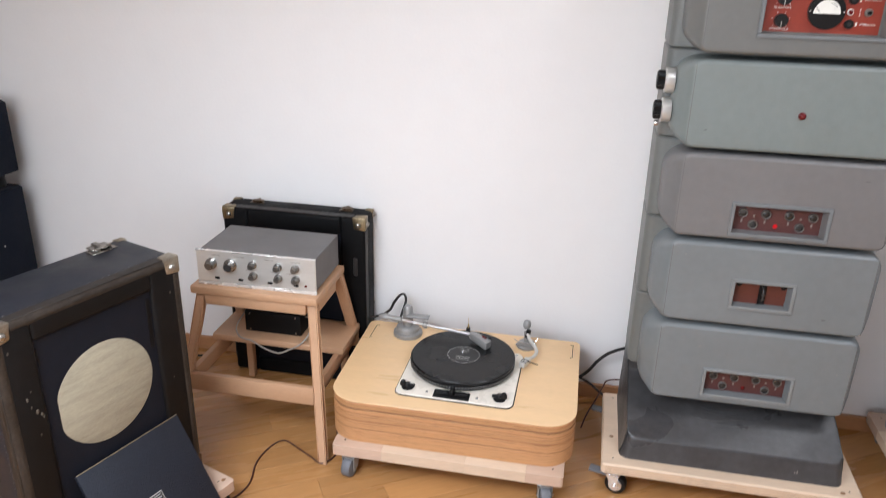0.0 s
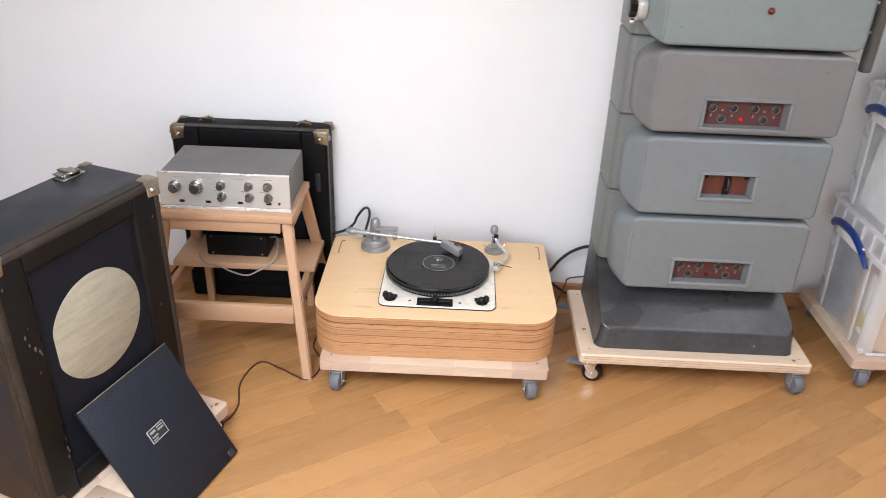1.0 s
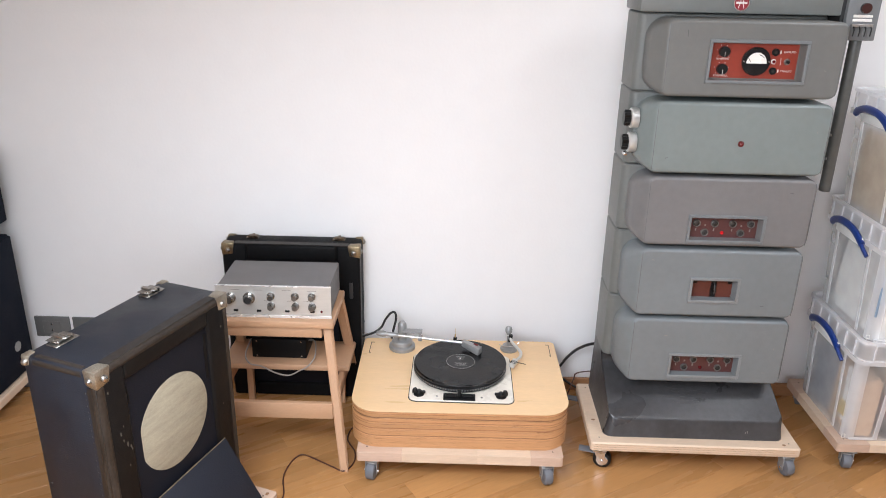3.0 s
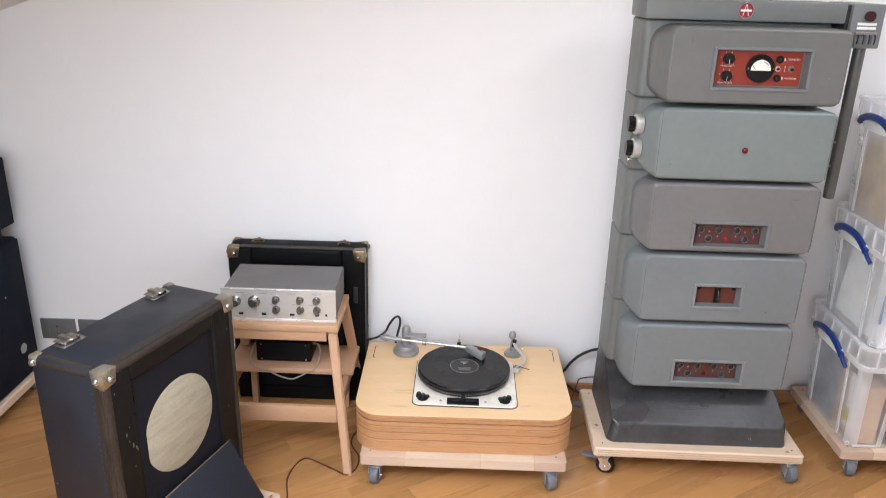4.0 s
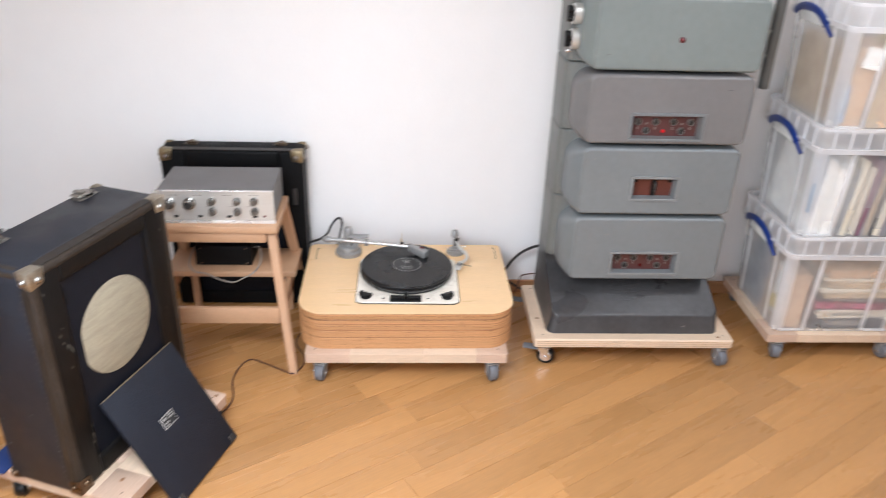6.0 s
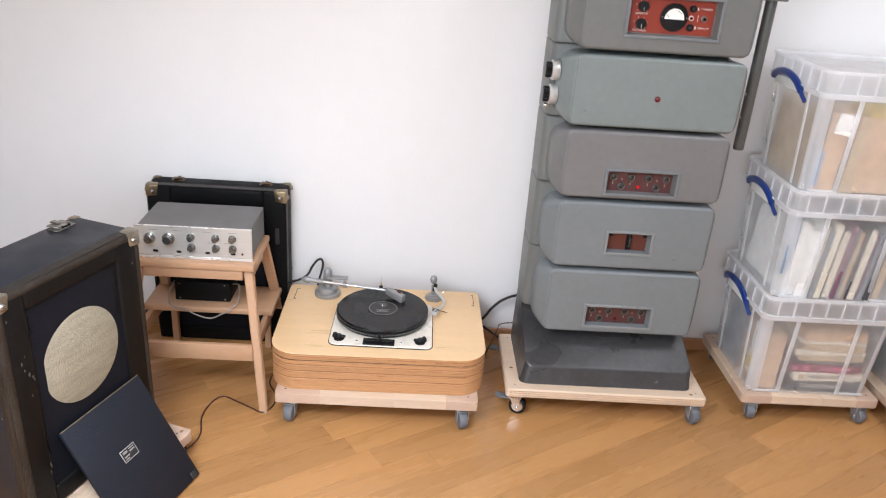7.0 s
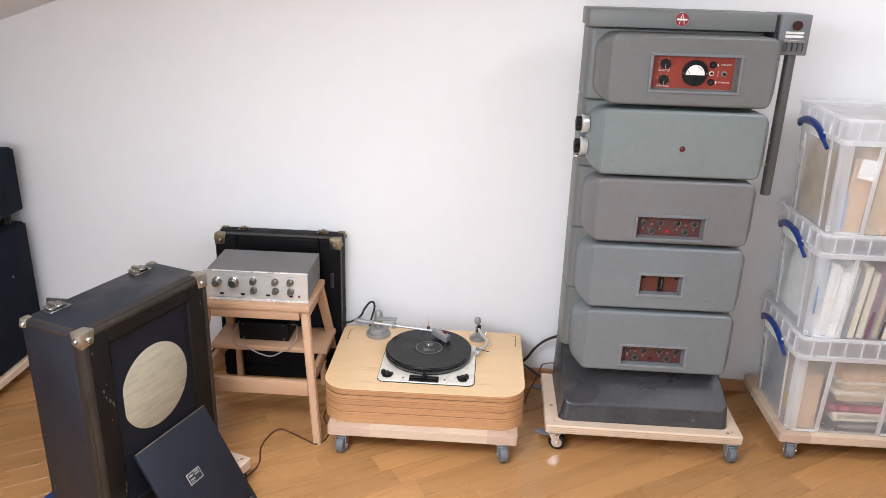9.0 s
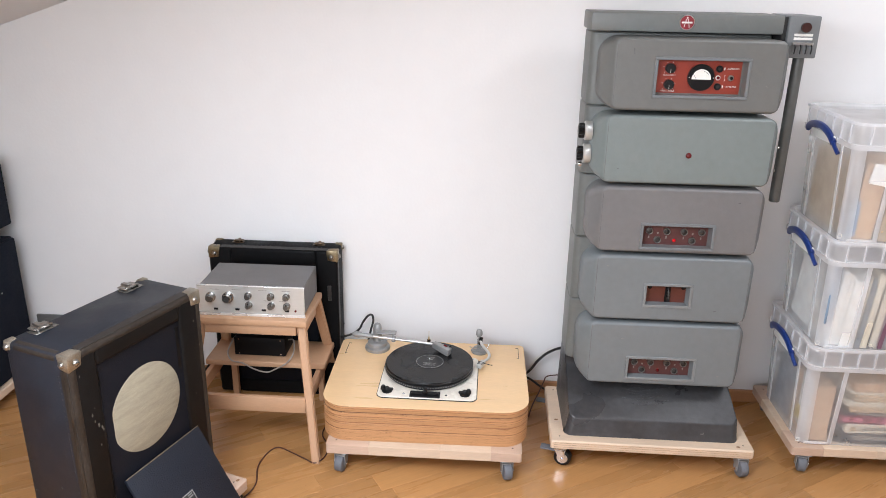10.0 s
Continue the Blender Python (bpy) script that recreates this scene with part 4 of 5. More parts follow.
pre = thing("preamplifier", pose(-0.581, -0.306, 0.4675, 0, 0, 0.6), "silver-faced valve preamplifier with a taupe metal cover", "preamplifier")
part("cover", box(-0.172, 0.172, -0.099, 0.108, 0.005, 0.102, 0.002, 1), "cover", pre)
fp = part("front_panel", box(-0.176, 0.176, -0.105, -0.0995, 0.010, 0.106, 0.001, 1), "alu", pre, "brushed aluminium front panel")
part("trim", box(-0.177, 0.177, -0.1065, -0.0995, 0.0, 0.0095, 0.001, 1), "trim_silver", pre)
part("trim", box(-0.177, 0.177, -0.1065, -0.0985, 0.1035, 0.1065, 0.0008, 1), "trim_silver", pre)
for k in range(4):
    part("foot", rod(0.009, 0.0048, pose((-0.15, 0.15)[k % 2], (-0.08, 0.09)[k // 2], 0.0001)), "black", pre)


def knob(x, zz, r, h, parent, dark=False):
    body = lathe([(0, 0), (r, 0), (r, h * 0.25), (r * 0.82, h * 0.35), (r * 0.76, h * 0.92), (r * 0.66, h), (0, h)], 28, facing(x, -0.105, zz))
    k = part("knob", body, "knobmetal", parent, "turned metal knob")
    part("knob_cap", rod(r * 0.58, 0.0012, facing(x, -0.105 - h + 0.0006, zz)), "seam" if dark else "knob_face", k)


knob(-0.131, 0.066, 0.0165, 0.022, fp)
knob(-0.074, 0.066, 0.0185, 0.022, fp, True)
for x in (-0.007, 0.067, 0.118):
    knob(x, 0.074, 0.0118, 0.020, fp)
    knob(x, 0.041, 0.0118, 0.020, fp)
for x in (-0.117, -0.046, 0.041, 0.118):
    part("switch", box(x - 0.007, x + 0.007, -0.1075, -0.1045, 0.020, 0.027, 0.0008, 1), "black", fp)
    part("print_line", box(x - 0.014, x + 0.014, -0.1056, -0.1048, 0.092, 0.0932), "print_dim", fp)
for x in (-0.02, 0.05, 0.10):
    part("print_line", box(x - 0.008, x + 0.008, -0.1056, -0.1048, 0.057, 0.0580), "print_dim", fp)
part("pilot_lamp", lathe([(0, 0), (0.0038, 0), (0.003, 0.003), (0, 0.004)], 14, facing(0.146, -0.105, 0.024)), "glass_red", fp, "tiny red lamp")

psu = thing("power_supply", pose(-0.612, -0.200, 0.2375), "small black power supply box on the stool step", "power supply")
part("case", box(-0.092, 0.092, -0.055, 0.055, 0.002, 0.072, 0.003), "black_metal", psu)
for x in (-0.075, 0.075):
    for zz in (0.010, 0.064):
        part("screw", rod(0.0028, 0.0016, facing(x, -0.0548, zz), seg=10), "chrome", psu)
    part("foot", rod(0.008, 0.0022, pose(x, 0, 0)), "black", psu)
lead = thing("mains_lead", pose(0, 0, 0), "pale grey mains lead hanging over the step", "cable")
part("lead", tube([(-0.708, -0.235, 0.300), (-0.716, -0.290, 0.270), (-0.700, -0.305, 0.243), (-0.660, -0.309, 0.236), (-0.620, -0.311, 0.216), (-0.575, -0.311, 0.205), (-0.540, -0.309, 0.220), (-0.505, -0.303, 0.240), (-0.488, -0.270, 0.262), (-0.496, -0.225, 0.290), (-0.520, -0.210, 0.285)], 0.0025), "cable_white", lead)


# ---- portable speaker cases ----
def rivet(x, y, zz, m, r=0.0055):
    return lathe([(r, 0), (r * 0.95, r * 0.35), (r * 0.6, r * 0.75), (0, r * 0.9)], 12, pose(x, y, zz) @ m)


OUT = {"x": pose(0, 0, 0, 0, 90, 0), "-x": pose(0, 0, 0, 0, -90, 0), "-y": pose(0, 0, 0, 90, 0, 0), "z": Matrix(), "y": pose(0, 0, 0, -90, 0, 0)}


def corner_bracket(parent, w, d, z0, z1, sx, sy, sz, size=0.040, top="brass"):
    """A stamped corner cap on three faces of a case that measures w by d, with rivets."""
    x, y, zc = sx * w / 2, sy * d / 2, z1 if sz > 0 else z0
    t = 0.0022
    a = (min(x + sx * t, x - sx * size), max(x + sx * t, x - sx * size))
    b = (min(y + sy * t, y - sy * size * 0.8), max(y + sy * t, y - sy * size * 0.8))
    c = (min(zc + sz * t, zc - sz * size), max(zc + sz * t, zc - sz * size))
    bm = box(*a, *b, *c)
    near = Vector((x + sx * t, y + sy * t, zc + sz * t))
    for v in bm.verts:
        far = sum(abs(p - q) > 0.01 for p, q in zip(v.co, near))
        if far == 2:
            v.co = v.co.lerp(Vector((x, y, zc)), 0.14)
    bmesh.ops.bevel(bm, geom=bm.edges[:], offset=0.004, segments=2, profile=0.5, affect="EDGES")
    metal = top if sz > 0 else "bronze"
    cap = part("corner_cap", bm, metal, parent, "tarnished metal corner cap")
    part("rivet", rivet(x - sx * size * 0.5, y + sy * t, zc - sz * size * 0.52, OUT["-y" if sy < 0 else "y"], 0.0088), "chrome_dull" if sz > 0 else "bronze", cap)
    part("rivet", rivet(x + sx * t, y - sy * size * 0.38, zc - sz * size * 0.52, OUT["x" if sx > 0 else "-x"], 0.0088), "chrome_dull" if sz > 0 else "bronze", cap)


def catch(parent, m, metal):
    bm = box(-0.026, 0.026, -0.013, 0.013, 0, 0.002, 0.0008, 1)
    bm.transform(m)
    base = part("catch", bm, metal, parent, "nickel suitcase catch" if metal == "chrome_dull" else "browned suitcase catch")
    bm = box(-0.020, 0.020, -0.020, 0.004, 0.004, 0.0065, 0.001, 1)
    merge(bm, rod(0.0035, 0.036, pose(-0.018, 0.004, 0.0055, 0, 90, 0)))
    merge(bm, box(-0.006, 0.006, -0.024, 0.012, 0.006, 0.010, 0.0015, 1))
    bm.transform(m)
    part("catch_tongue", bm, metal, base)
    bm = rod(0.002, 0.004, pose(0.017, 0.008, 0.002))
    bm.transform(m)
    part("catch_pin", bm, "chrome", base)


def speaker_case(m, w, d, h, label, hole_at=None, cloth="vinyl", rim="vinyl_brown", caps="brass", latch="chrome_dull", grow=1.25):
    t = thing("speaker_case", m, label, "speaker case", "portable loudspeaker cases")
    frame_w, left, zt, zb = 0.082, 0.082, 0.062, 0.055
    f = -d / 2
    body = box(-w / 2, w / 2, f + 0.016, d / 2, 0, h, 0.008, 3)
    part("body", body, cloth, t)
    fr = bmesh.new()
    for a, b, c, e in ((-w / 2, -w / 2 + left, 0, h), (w / 2 - frame_w, w / 2, 0, h), (-w / 2 + left - 0.004, w / 2 - frame_w + 0.004, h - zt, h), (-w / 2 + left - 0.004, w / 2 - frame_w + 0.004, 0, zb)):
        box(a, b, f, f + 0.030, c, e, 0.011, 4, bm=fr)
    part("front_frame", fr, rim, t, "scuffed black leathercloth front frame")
    bf = part("baffle", box(-w / 2 + left - 0.002, w / 2 - frame_w + 0.002, f + 0.009, f + 0.0155, zb - 0.002, h - zt + 0.002), "navy", t, "dark navy cloth-covered baffle")
    if hole_at:
        cu, cz, r, flat = hole_at
        g = bmesh.new()
        ring0, ring1 = [], []
        for k in range(64):
            a = 2 * math.pi * k / 64
            ring0.append(g.verts.new((max(cu + r * math.cos(a), flat), f + 0.0088, cz + r * math.sin(a))))
            ring1.append(g.verts.new((max(cu + (r - 0.004) * math.cos(a), flat + 0.003), f + 0.0072, cz + (r - 0.004) * math.sin(a))))
        for k in range(64):
            g.faces.new((ring0[k], ring0[(k + 1) % 64], ring1[(k + 1) % 64], ring1[k]))
        g.faces.new(ring1)
        bmesh.ops.remove_doubles(g, verts=g.verts[:], dist=0.0002)
        part("grille", g, "grille", bf, "round cream woven grille cloth")
    else:
        part("grille", lathe([(0, 0), (0.11, 0), (0.112, 0.002), (0, 0.004)], 48, facing(0, f + 0.010, h * 0.52)), "navy", bf, "dark round grille")
    for sx in (-1, 1):
        for sz in (-1, 1) if hole_at else (1,):
            corner_bracket(t, w, d, 0, h, sx, -1, sz, 0.042, caps)
            corner_bracket(t, w, d, 0, h, sx, 1, sz, 0.026, caps)
        nails = bmesh.new()
        k = 0.05
        while k < h - 0.05:
            merge(nails, rivet(sx * (w / 2 + 0.0005), f + 0.034, k, OUT["x" if sx > 0 else "-x"], 0.0019))
            k += 0.0155
        part("nail_row", nails, "brass_dull", t)
        bead = box(sx * w / 2 - (0.0015 if sx > 0 else 0.0005), sx * w / 2 + (0.0005 if sx > 0 else 0.0015), f + 0.004, f + 0.029, 0.042, h - 0.042, 0.0004, 1)
        part("edge_strip", bead, "worn", t, "worn leathercloth edging strip")
        for zz, y in ((h * 0.36, -0.01), (h * 0.30, d * 0.42), (h * 0.45, d * 0.42), (h * 0.18, d * 0.40)):
            part("nail", rivet(sx * w / 2, y, zz, OUT["x" if sx > 0 else "-x"], 0.0032), "brass_dull", t)
    if hole_at:
        e = 0.0125
        for sx in (-1, 1):
            part("edge_bead", rod(0.0142, h - 0.078, pose(sx * (w / 2 - e), f + e, 0.039), b=0.002, seg=24), "worn_edge", t, "rubbed brown edge")
        part("edge_bead", rod(0.0140, w - 0.078, pose(-w / 2 + 0.039, f + e, h - e, 0, 90, 0), b=0.002, seg=24), "worn_edge", t, "rubbed brown edge")
        part("edge_bead", rod(0.0138, d - 0.066, pose(-w / 2 + e, f + 0.038, h - e, -90, 0, 0), b=0.002, seg=24), "worn_edge", t, "rubbed brown edge")
    part("edge_strip", box(-w / 2 + 0.04, w / 2 - 0.04, f + 0.004, f + 0.029, h - 0.0005, h + 0.0016, 0.0004, 1), "worn", t)
    nails = bmesh.new()
    k = -w / 2 + 0.05
    while k < w / 2 - 0.05:
        merge(nails, rivet(k, f + 0.034, h, OUT["z"], 0.002))
        k += 0.017
    part("nail_row", nails, "vinyl_shine", t)
    for x in (-w * 0.31, w * 0.33):
        catch(t, pose(x, d / 2 - 0.030, h, 0, 0, 180) @ Matrix.Scale(grow, 4), latch)
    return t


sc2 = speaker_case(pose(-0.587, -0.062, 0.001), 0.470, 0.098, 0.592, "black leathercloth loudspeaker case standing against the wall", cloth="vinyl_shaded", rim="vinyl_shaded", caps="brass_old", latch="bronze", grow=0.85)
part("side_catch", box(0.196, 0.210, -0.0535, -0.0488, 0.40, 0.46, 0.002, 1), "vinyl_shine", sc2)
ANG = 70.0
sp = speaker_case(pose(-0.791, -0.903, 0.0925, 0, 0, ANG), 0.445, 0.202, 0.602, "scuffed black leathercloth loudspeaker case with round cream grille", (0.000, 0.350, 0.121, -0.114))
dolly(0.445, 0.385, 0.060, 0.092, pose(-0.7695, -0.9015, 0, 0, 0, ANG), "pale pine board dolly under the loudspeaker case", staves=4, ends=True, knots=((-0.155, -0.135), (0.205, -0.168)))
for u0, u1, za, zb in ((-0.139, -0.136, 0.500, 0.522), (-0.137, -0.134, 0.480, 0.500)):
    part("baffle_slot", box(u0, u1, -0.0935, -0.0915, za, zb), "black_metal", sp)
part("baffle_slot", box(0.126, 0.136, -0.0935, -0.0915, 0.40, 0.525, 0.0005, 1), "black_metal", sp)
# scuffs on the front surround
for u, zz, r in ((-0.178, 0.425, 0.004), (-0.173, 0.405, 0.003), (-0.163, 0.390, 0.005), (-0.152, 0.372, 0.003), (-0.155, 0.380, 0.004), (-0.15, 0.13, 0.004), (-0.148, 0.12, 0.003), (0.19, 0.52, 0.003), (-0.149, 0.155, 0.003), (-0.152, 0.108, 0.004), (-0.168, 0.440, 0.002), (-0.196, 0.540, 0.003), (0.172, 0.30, 0.002), (0.205, 0.44, 0.003), (-0.205, 0.28, 0.003), (-0.165, 0.335, 0.003)):
    bm = lathe([(0, 0), (r, 0), (r * 0.8, 0.0004), (0, 0.0004)], 9, facing(u, -0.1012, zz) @ Matrix.Diagonal((0.6, 1.3, 1, 1)))
    part("scuff", bm, "scuff", sp)

# lid that leans on the case
u = Vector((0.325, 0.946, 0)).normalized()
v = Vector((-0.1685, 0.042, 0.281))
v = (v - u * v.dot(u)).normalized()
n = u.cross(v)
LM = Matrix((u, v, n)).transposed().to_4x4()
LM.translation = Vector((-0.524, -0.971, 0.004))
lid = thing("case_lid", LM, "navy leathercloth case lid leaning against the loudspeaker", "lid")
part("panel", box(-0.140, 0.140, 0, 0.331, -0.006, 0.006, 0.003, 2), "lid", lid)
part("edge_bar", box(-0.139, 0.139, 0.3300, 0.3325, 0.003, 0.0062, 0.0008, 1), "rubbed", lid, "rubbed tan edge")
np_ = part("name_plate", box(-0.038, 0.014, 0.166, 0.199, 0.006, 0.0072, 0.0004, 1), "plate", lid, "small silver name plate")
part("plate_field", box(-0.0355, 0.0115, 0.1685, 0.1965, 0.0072, 0.0075), "seam", np_)
for dims in ((-0.032, -0.016, 0.187, 0.193), (-0.032, -0.014, 0.177, 0.181), (-0.010, 0.008, 0.184, 0.188), (-0.010, 0.008, 0.191, 0.194), (-0.033, -0.018, 0.171, 0.174)):
    part("plate_mark", box(*dims, 0.0075, 0.0078), "strobe", np_)
for s in (-1, 1):
    part("hinge_tab", box(s * 0.119 - 0.010, s * 0.119 + 0.010, 0.004, 0.022, 0.006, 0.010, 0.0015, 1), "vinyl_shine", lid)

folder = thing("blue_cloth", pose(-1.0, -1.0, 0.0925, 0, 0, ANG + 6), "folded blue cloth lying behind the loudspeaker case", "cloth")
bm = box(-0.070, 0.08, -0.030, 0.030, 0, 0.005, 0.002, 2)
for vv in bm.verts:
    vv.co.z += 0.012 * max(0, vv.co.y) / 0.1 + 0.003 * math.sin(vv.co.x * 40)
part("sheet", bm, "blue_cloth", folder)

# ---- loudspeakers at the side ----
for z0, z1 in ((0.095, 0.600), (0.645, 0.885)):
    t = thing("loudspeaker", pose(-1.555, -0.38, z0), "navy-black loudspeaker cabinet stacked beside the wall", "loudspeaker", "stacked loudspeakers")
    part("cabinet", box(-0.40, -0.012, -0.30, 0.292, 0, z1 - z0, 0.006, 2), "navy2", t)
    part("grille", box(-0.013, 0, -0.296, 0.288, 0.004, z1 - z0 - 0.004, 0.006, 3), "navy2", t, "navy cloth grille")
    if z0 < 0.3:
        part("badge", lathe([(0, 0), (0.018, 0), (0.018, 0.002), (0, 0.003)], 28, pose(0, 0.205, 0.115) @ OUT["x"]), "castgrey", t, "round metal badge")
        part("nail", rivet(0, 0.16, 0.33, OUT["x"], 0.003), "strobe", t)
    else:
        for x in (-0.35, -0.05):
            for y in (-0.25, 0.25):
                part("foot", rod(0.018, 0.0448, pose(x, y, -0.0450)), "black", t)
dolly(0.44, 0.62, 0.062, 0.094, pose(-1.762, -0.39, 0), "pale pine board dolly under stacked loudspeakers")


# ---- storage boxes ----
def shell_box(w, d, z0, z1, taper, t):
    """An open tapered tub with a floor."""
    bm = bmesh.new()
    rings = []
    for zz, inset in ((z0, taper), (z1, 0)):
        rings.append([bm.verts.new((x, y, zz)) for x, y in round_rect(w - 2 * inset, d - 2 * inset, [0.03] * 4, 5)])
    n = len(rings[0])
    for i in range(n):
        bm.faces.new((rings[0][i], rings[0][(i + 1) % n], rings[1][(i + 1) % n], rings[1][i]))
    bm.faces.new(rings[0])
    return bm


BOX_STEP = 0.352


def storage_box(m, fill):
    t = thing("storage_box", m, "clear plastic storage box with blue clip handles, full of printed matter", "storage box", "stacked storage boxes")
    w, d = 0.452, 0.388
    body = part("tub", shell_box(w - 0.028, d - 0.028, 0.0, 0.2981, 0.014, 0.002), "clear", t)
    # corner and face ribs
    for x in (-0.100, 0.100):
        part("rib", beam((x * 1.01, -d / 2 + 0.028, 0.004), (x, -d / 2 + 0.014, 0.2981), 0.014, 0.005, 0.001), "clear_thick", body)
    for y in (-0.09, 0.11):
        part("rib", beam((-w / 2 + 0.028, y, 0.004), (-w / 2 + 0.014, y, 0.2981), 0.005, 0.012, 0.001), "clear_thick", body)
    for sx in (-1, 1):
        bx, by = w / 2 - 0.020, d / 2 - 0.038
        part("corner_rib", beam((sx * (bx - 0.012), -by + 0.012, 0.004), (sx * bx, -by, 0.2981), 0.006, 0.006, 0.001), "clear_thick", body)
    for x0, x1 in ((-w / 2 + 0.04, -0.108), (0.108, w / 2 - 0.04)):
        part("foot_rim", box(x0, x1, -d / 2 + 0.020, -d / 2 + 0.026, 0.006, 0.013, 0.001, 1), "clear_thick", body)
    for sx in (-1, 1):
        strip = bmesh.new()
        low, high = [], []
        for k in range(8):
            a = radians((180 if sx < 0 else 270) + 90 * k / 7)
            for ring, inset, zz in ((low, 0.0275, 0.004), (high, 0.0135, 0.2971)):
                ring.append(strip.verts.new((sx * (w / 2 - inset - 0.03) + 0.0305 * math.cos(a), -(d / 2 - inset - 0.03) + 0.0305 * math.sin(a), zz)))
        for k in range(7):
            strip.faces.new((low[k], low[k + 1], high[k + 1], high[k]))
        part("corner_band", strip, "clear_mid", body)
    # rim band with ribs
    bands = bmesh.new()
    for zz0, zz1, over in ((0.2845, 0.2992, 0.0), (0.3536, 0.3619, 0.0)):
        outer, inner = round_rect(w + over, d + over, [0.034] * 4, 5), round_rect(w - 0.024, d - 0.024, [0.026] * 4, 5)
        q = [[bands.verts.new((x, y, zz)) for x, y in pts] for pts, zz in ((outer, zz0), (outer, zz1), (inner, zz1), (inner, zz0))]
        n = len(outer)
        for a in range(4):
            for i in range(n):
                bands.faces.new((q[a][i], q[a][(i + 1) % n], q[(a + 1) % 4][(i + 1) % n], q[(a + 1) % 4][i]))
    part("rim", bands, "clear_thick", t, "ribbed clear rim")
    skirt = bmesh.new()
    r0, r1 = ([skirt.verts.new((x, y, zz)) for x, y in round_rect(w - 0.010, d - 0.010, [0.030] * 4, 5)] for zz in (0.2992, 0.3536))
    for i in range(len(r0)):
        skirt.faces.new((r0[i], r0[(i + 1) % len(r0)], r1[(i + 1) % len(r0)], r1[i]))
    part("rim_wall", skirt, "clear_mid", t)
    for k in range(8):
        x = -w / 2 + 0.045 + k * (w - 0.09) / 7
        part("rim_rib", box(x - 0.002, x + 0.002, -d / 2, -d / 2 + 0.012, 0.2992, 0.3536), "clear_thick", t)
    for k in range(6):
        y = -d / 2 + 0.045 + k * (d - 0.09) / 5
        part("rim_rib", box(-w / 2, -w / 2 + 0.012, y - 0.002, y + 0.002, 0.2992, 0.3536), "clear_thick", t)
    part("lid", slab(w - 0.026, d - 0.026, [0.026] * 4, 0.3431, 0.3462, 0.0008, 5), "clear_mid", t, "clear flat lid")
    for s in (-1, 1):
        x = s * (w / 2 + 0.007)
        grip = tube([(x - s * 0.002, 0.120, 0.292), (x + s * 0.003, 0.108, 0.302), (x + s * 0.006, 0.06, 0.316), (x + s * 0.006, 0.0, 0.316), (x + s * 0.005, -0.045, 0.304), (x + s * 0.003, -0.080, 0.284)], 0.0115, 10, 5)
        for v in grip.verts:
            v.co.x = x + (v.co.x - x) * 0.75
        merge(grip, tube([(x + s * 0.003, -0.072, 0.290), (x + s * 0.002, -0.092, 0.274), (x - s * 0.002, -0.112, 0.258)], 0.0062, 8, 5))
        hd = part("handle", grip, "blue", t, "blue plastic clip handle")
        pad = box(x - 0.004, x + 0.004, -0.078, 0.085, 0.276, 0.302, 0.003, 2)
        part("handle_pad", pad, "paper", hd, "white handle flap")
    part("mark", bezel(-0.214, -0.206, 0.02, 0.03, 0.002, 0.001, -0.18), "white", body)
    fill(m)
    return t


def item(name, m, dims, mat, label, category):
    """A book, sleeve or box of card: board and pages, or plain card."""
    t = thing(name, m, label, category, "printed matter in the boxes")
    w, d, h = dims
    part("cover", box(-w / 2, w / 2, -d / 2, d / 2, 0, h, min(0.0015, h * 0.2), 1), mat, t)
    if name == "book" and mat == "charcoal":
        part("spine_print", box(-w * 0.32, w * 0.25, -d / 2 - 0.0006, -d / 2, h * 0.3, h * 0.7), "print_dim", t)
    return t


def fill_books(m):
    lying = [("charcoal", 0.038, 0.25), ("ivory", 0.032, 0.24), ("rose", 0.030, 0.25), ("charcoal", 0.012, 0.24), ("tan", 0.022, 0.22), ("ivory", 0.014, 0.24), ("tan", 0.026, 0.2), ("ivory", 0.012, 0.22), ("card", 0.03, 0.21)]
    zz = 0.006
    for k, (mat, h, w) in enumerate(lying):
        bk = item("book", m @ pose(0.055 + 0.008 * math.sin(k * 2.3), -0.03, zz, 0, 0, 2.5 * math.sin(k * 1.7)), (w, 0.25, h), mat, "book lying flat in a clear box", "book")
        if k == 1:
            words("THE NEW BLOO", 0.0165, pose(-0.018, -0.1258, h / 2), "charcoal", bk)
            part("spine_mark", box(-0.105, -0.088, -0.1256, -0.125, h * 0.25, h * 0.75), "tan", bk)
        if k == 2:
            for a, b in ((-0.112, -0.092), (-0.080, -0.050), (-0.020, -0.006), (0.010, 0.085)):
                part("spine_mark", box(a, b, -0.1256, -0.125, h * 0.2, h * 0.8), "pink", bk)
        zz += h + 0.0006
    item("card_box", m @ pose(-0.140, -0.07, 0.006), (0.070, 0.16, 0.20), "card", "brown cardboard box inside a clear box", "cardboard box")
    item("folder", m @ pose(-0.180, 0.055, 0.008, 0, 3, 0), (0.012, 0.13, 0.215), "slate", "dark grey folder against the box side", "folder")
    item("packet", m @ pose(-0.1845, -0.095, 0.055), (0.008, 0.035, 0.045), "ochre", "small yellow packet against the box side", "packet")
    item("packet", m @ pose(-0.1760, -0.105, 0.03), (0.007, 0.075, 0.19), "paper", "white paper packet against the box side", "packet")


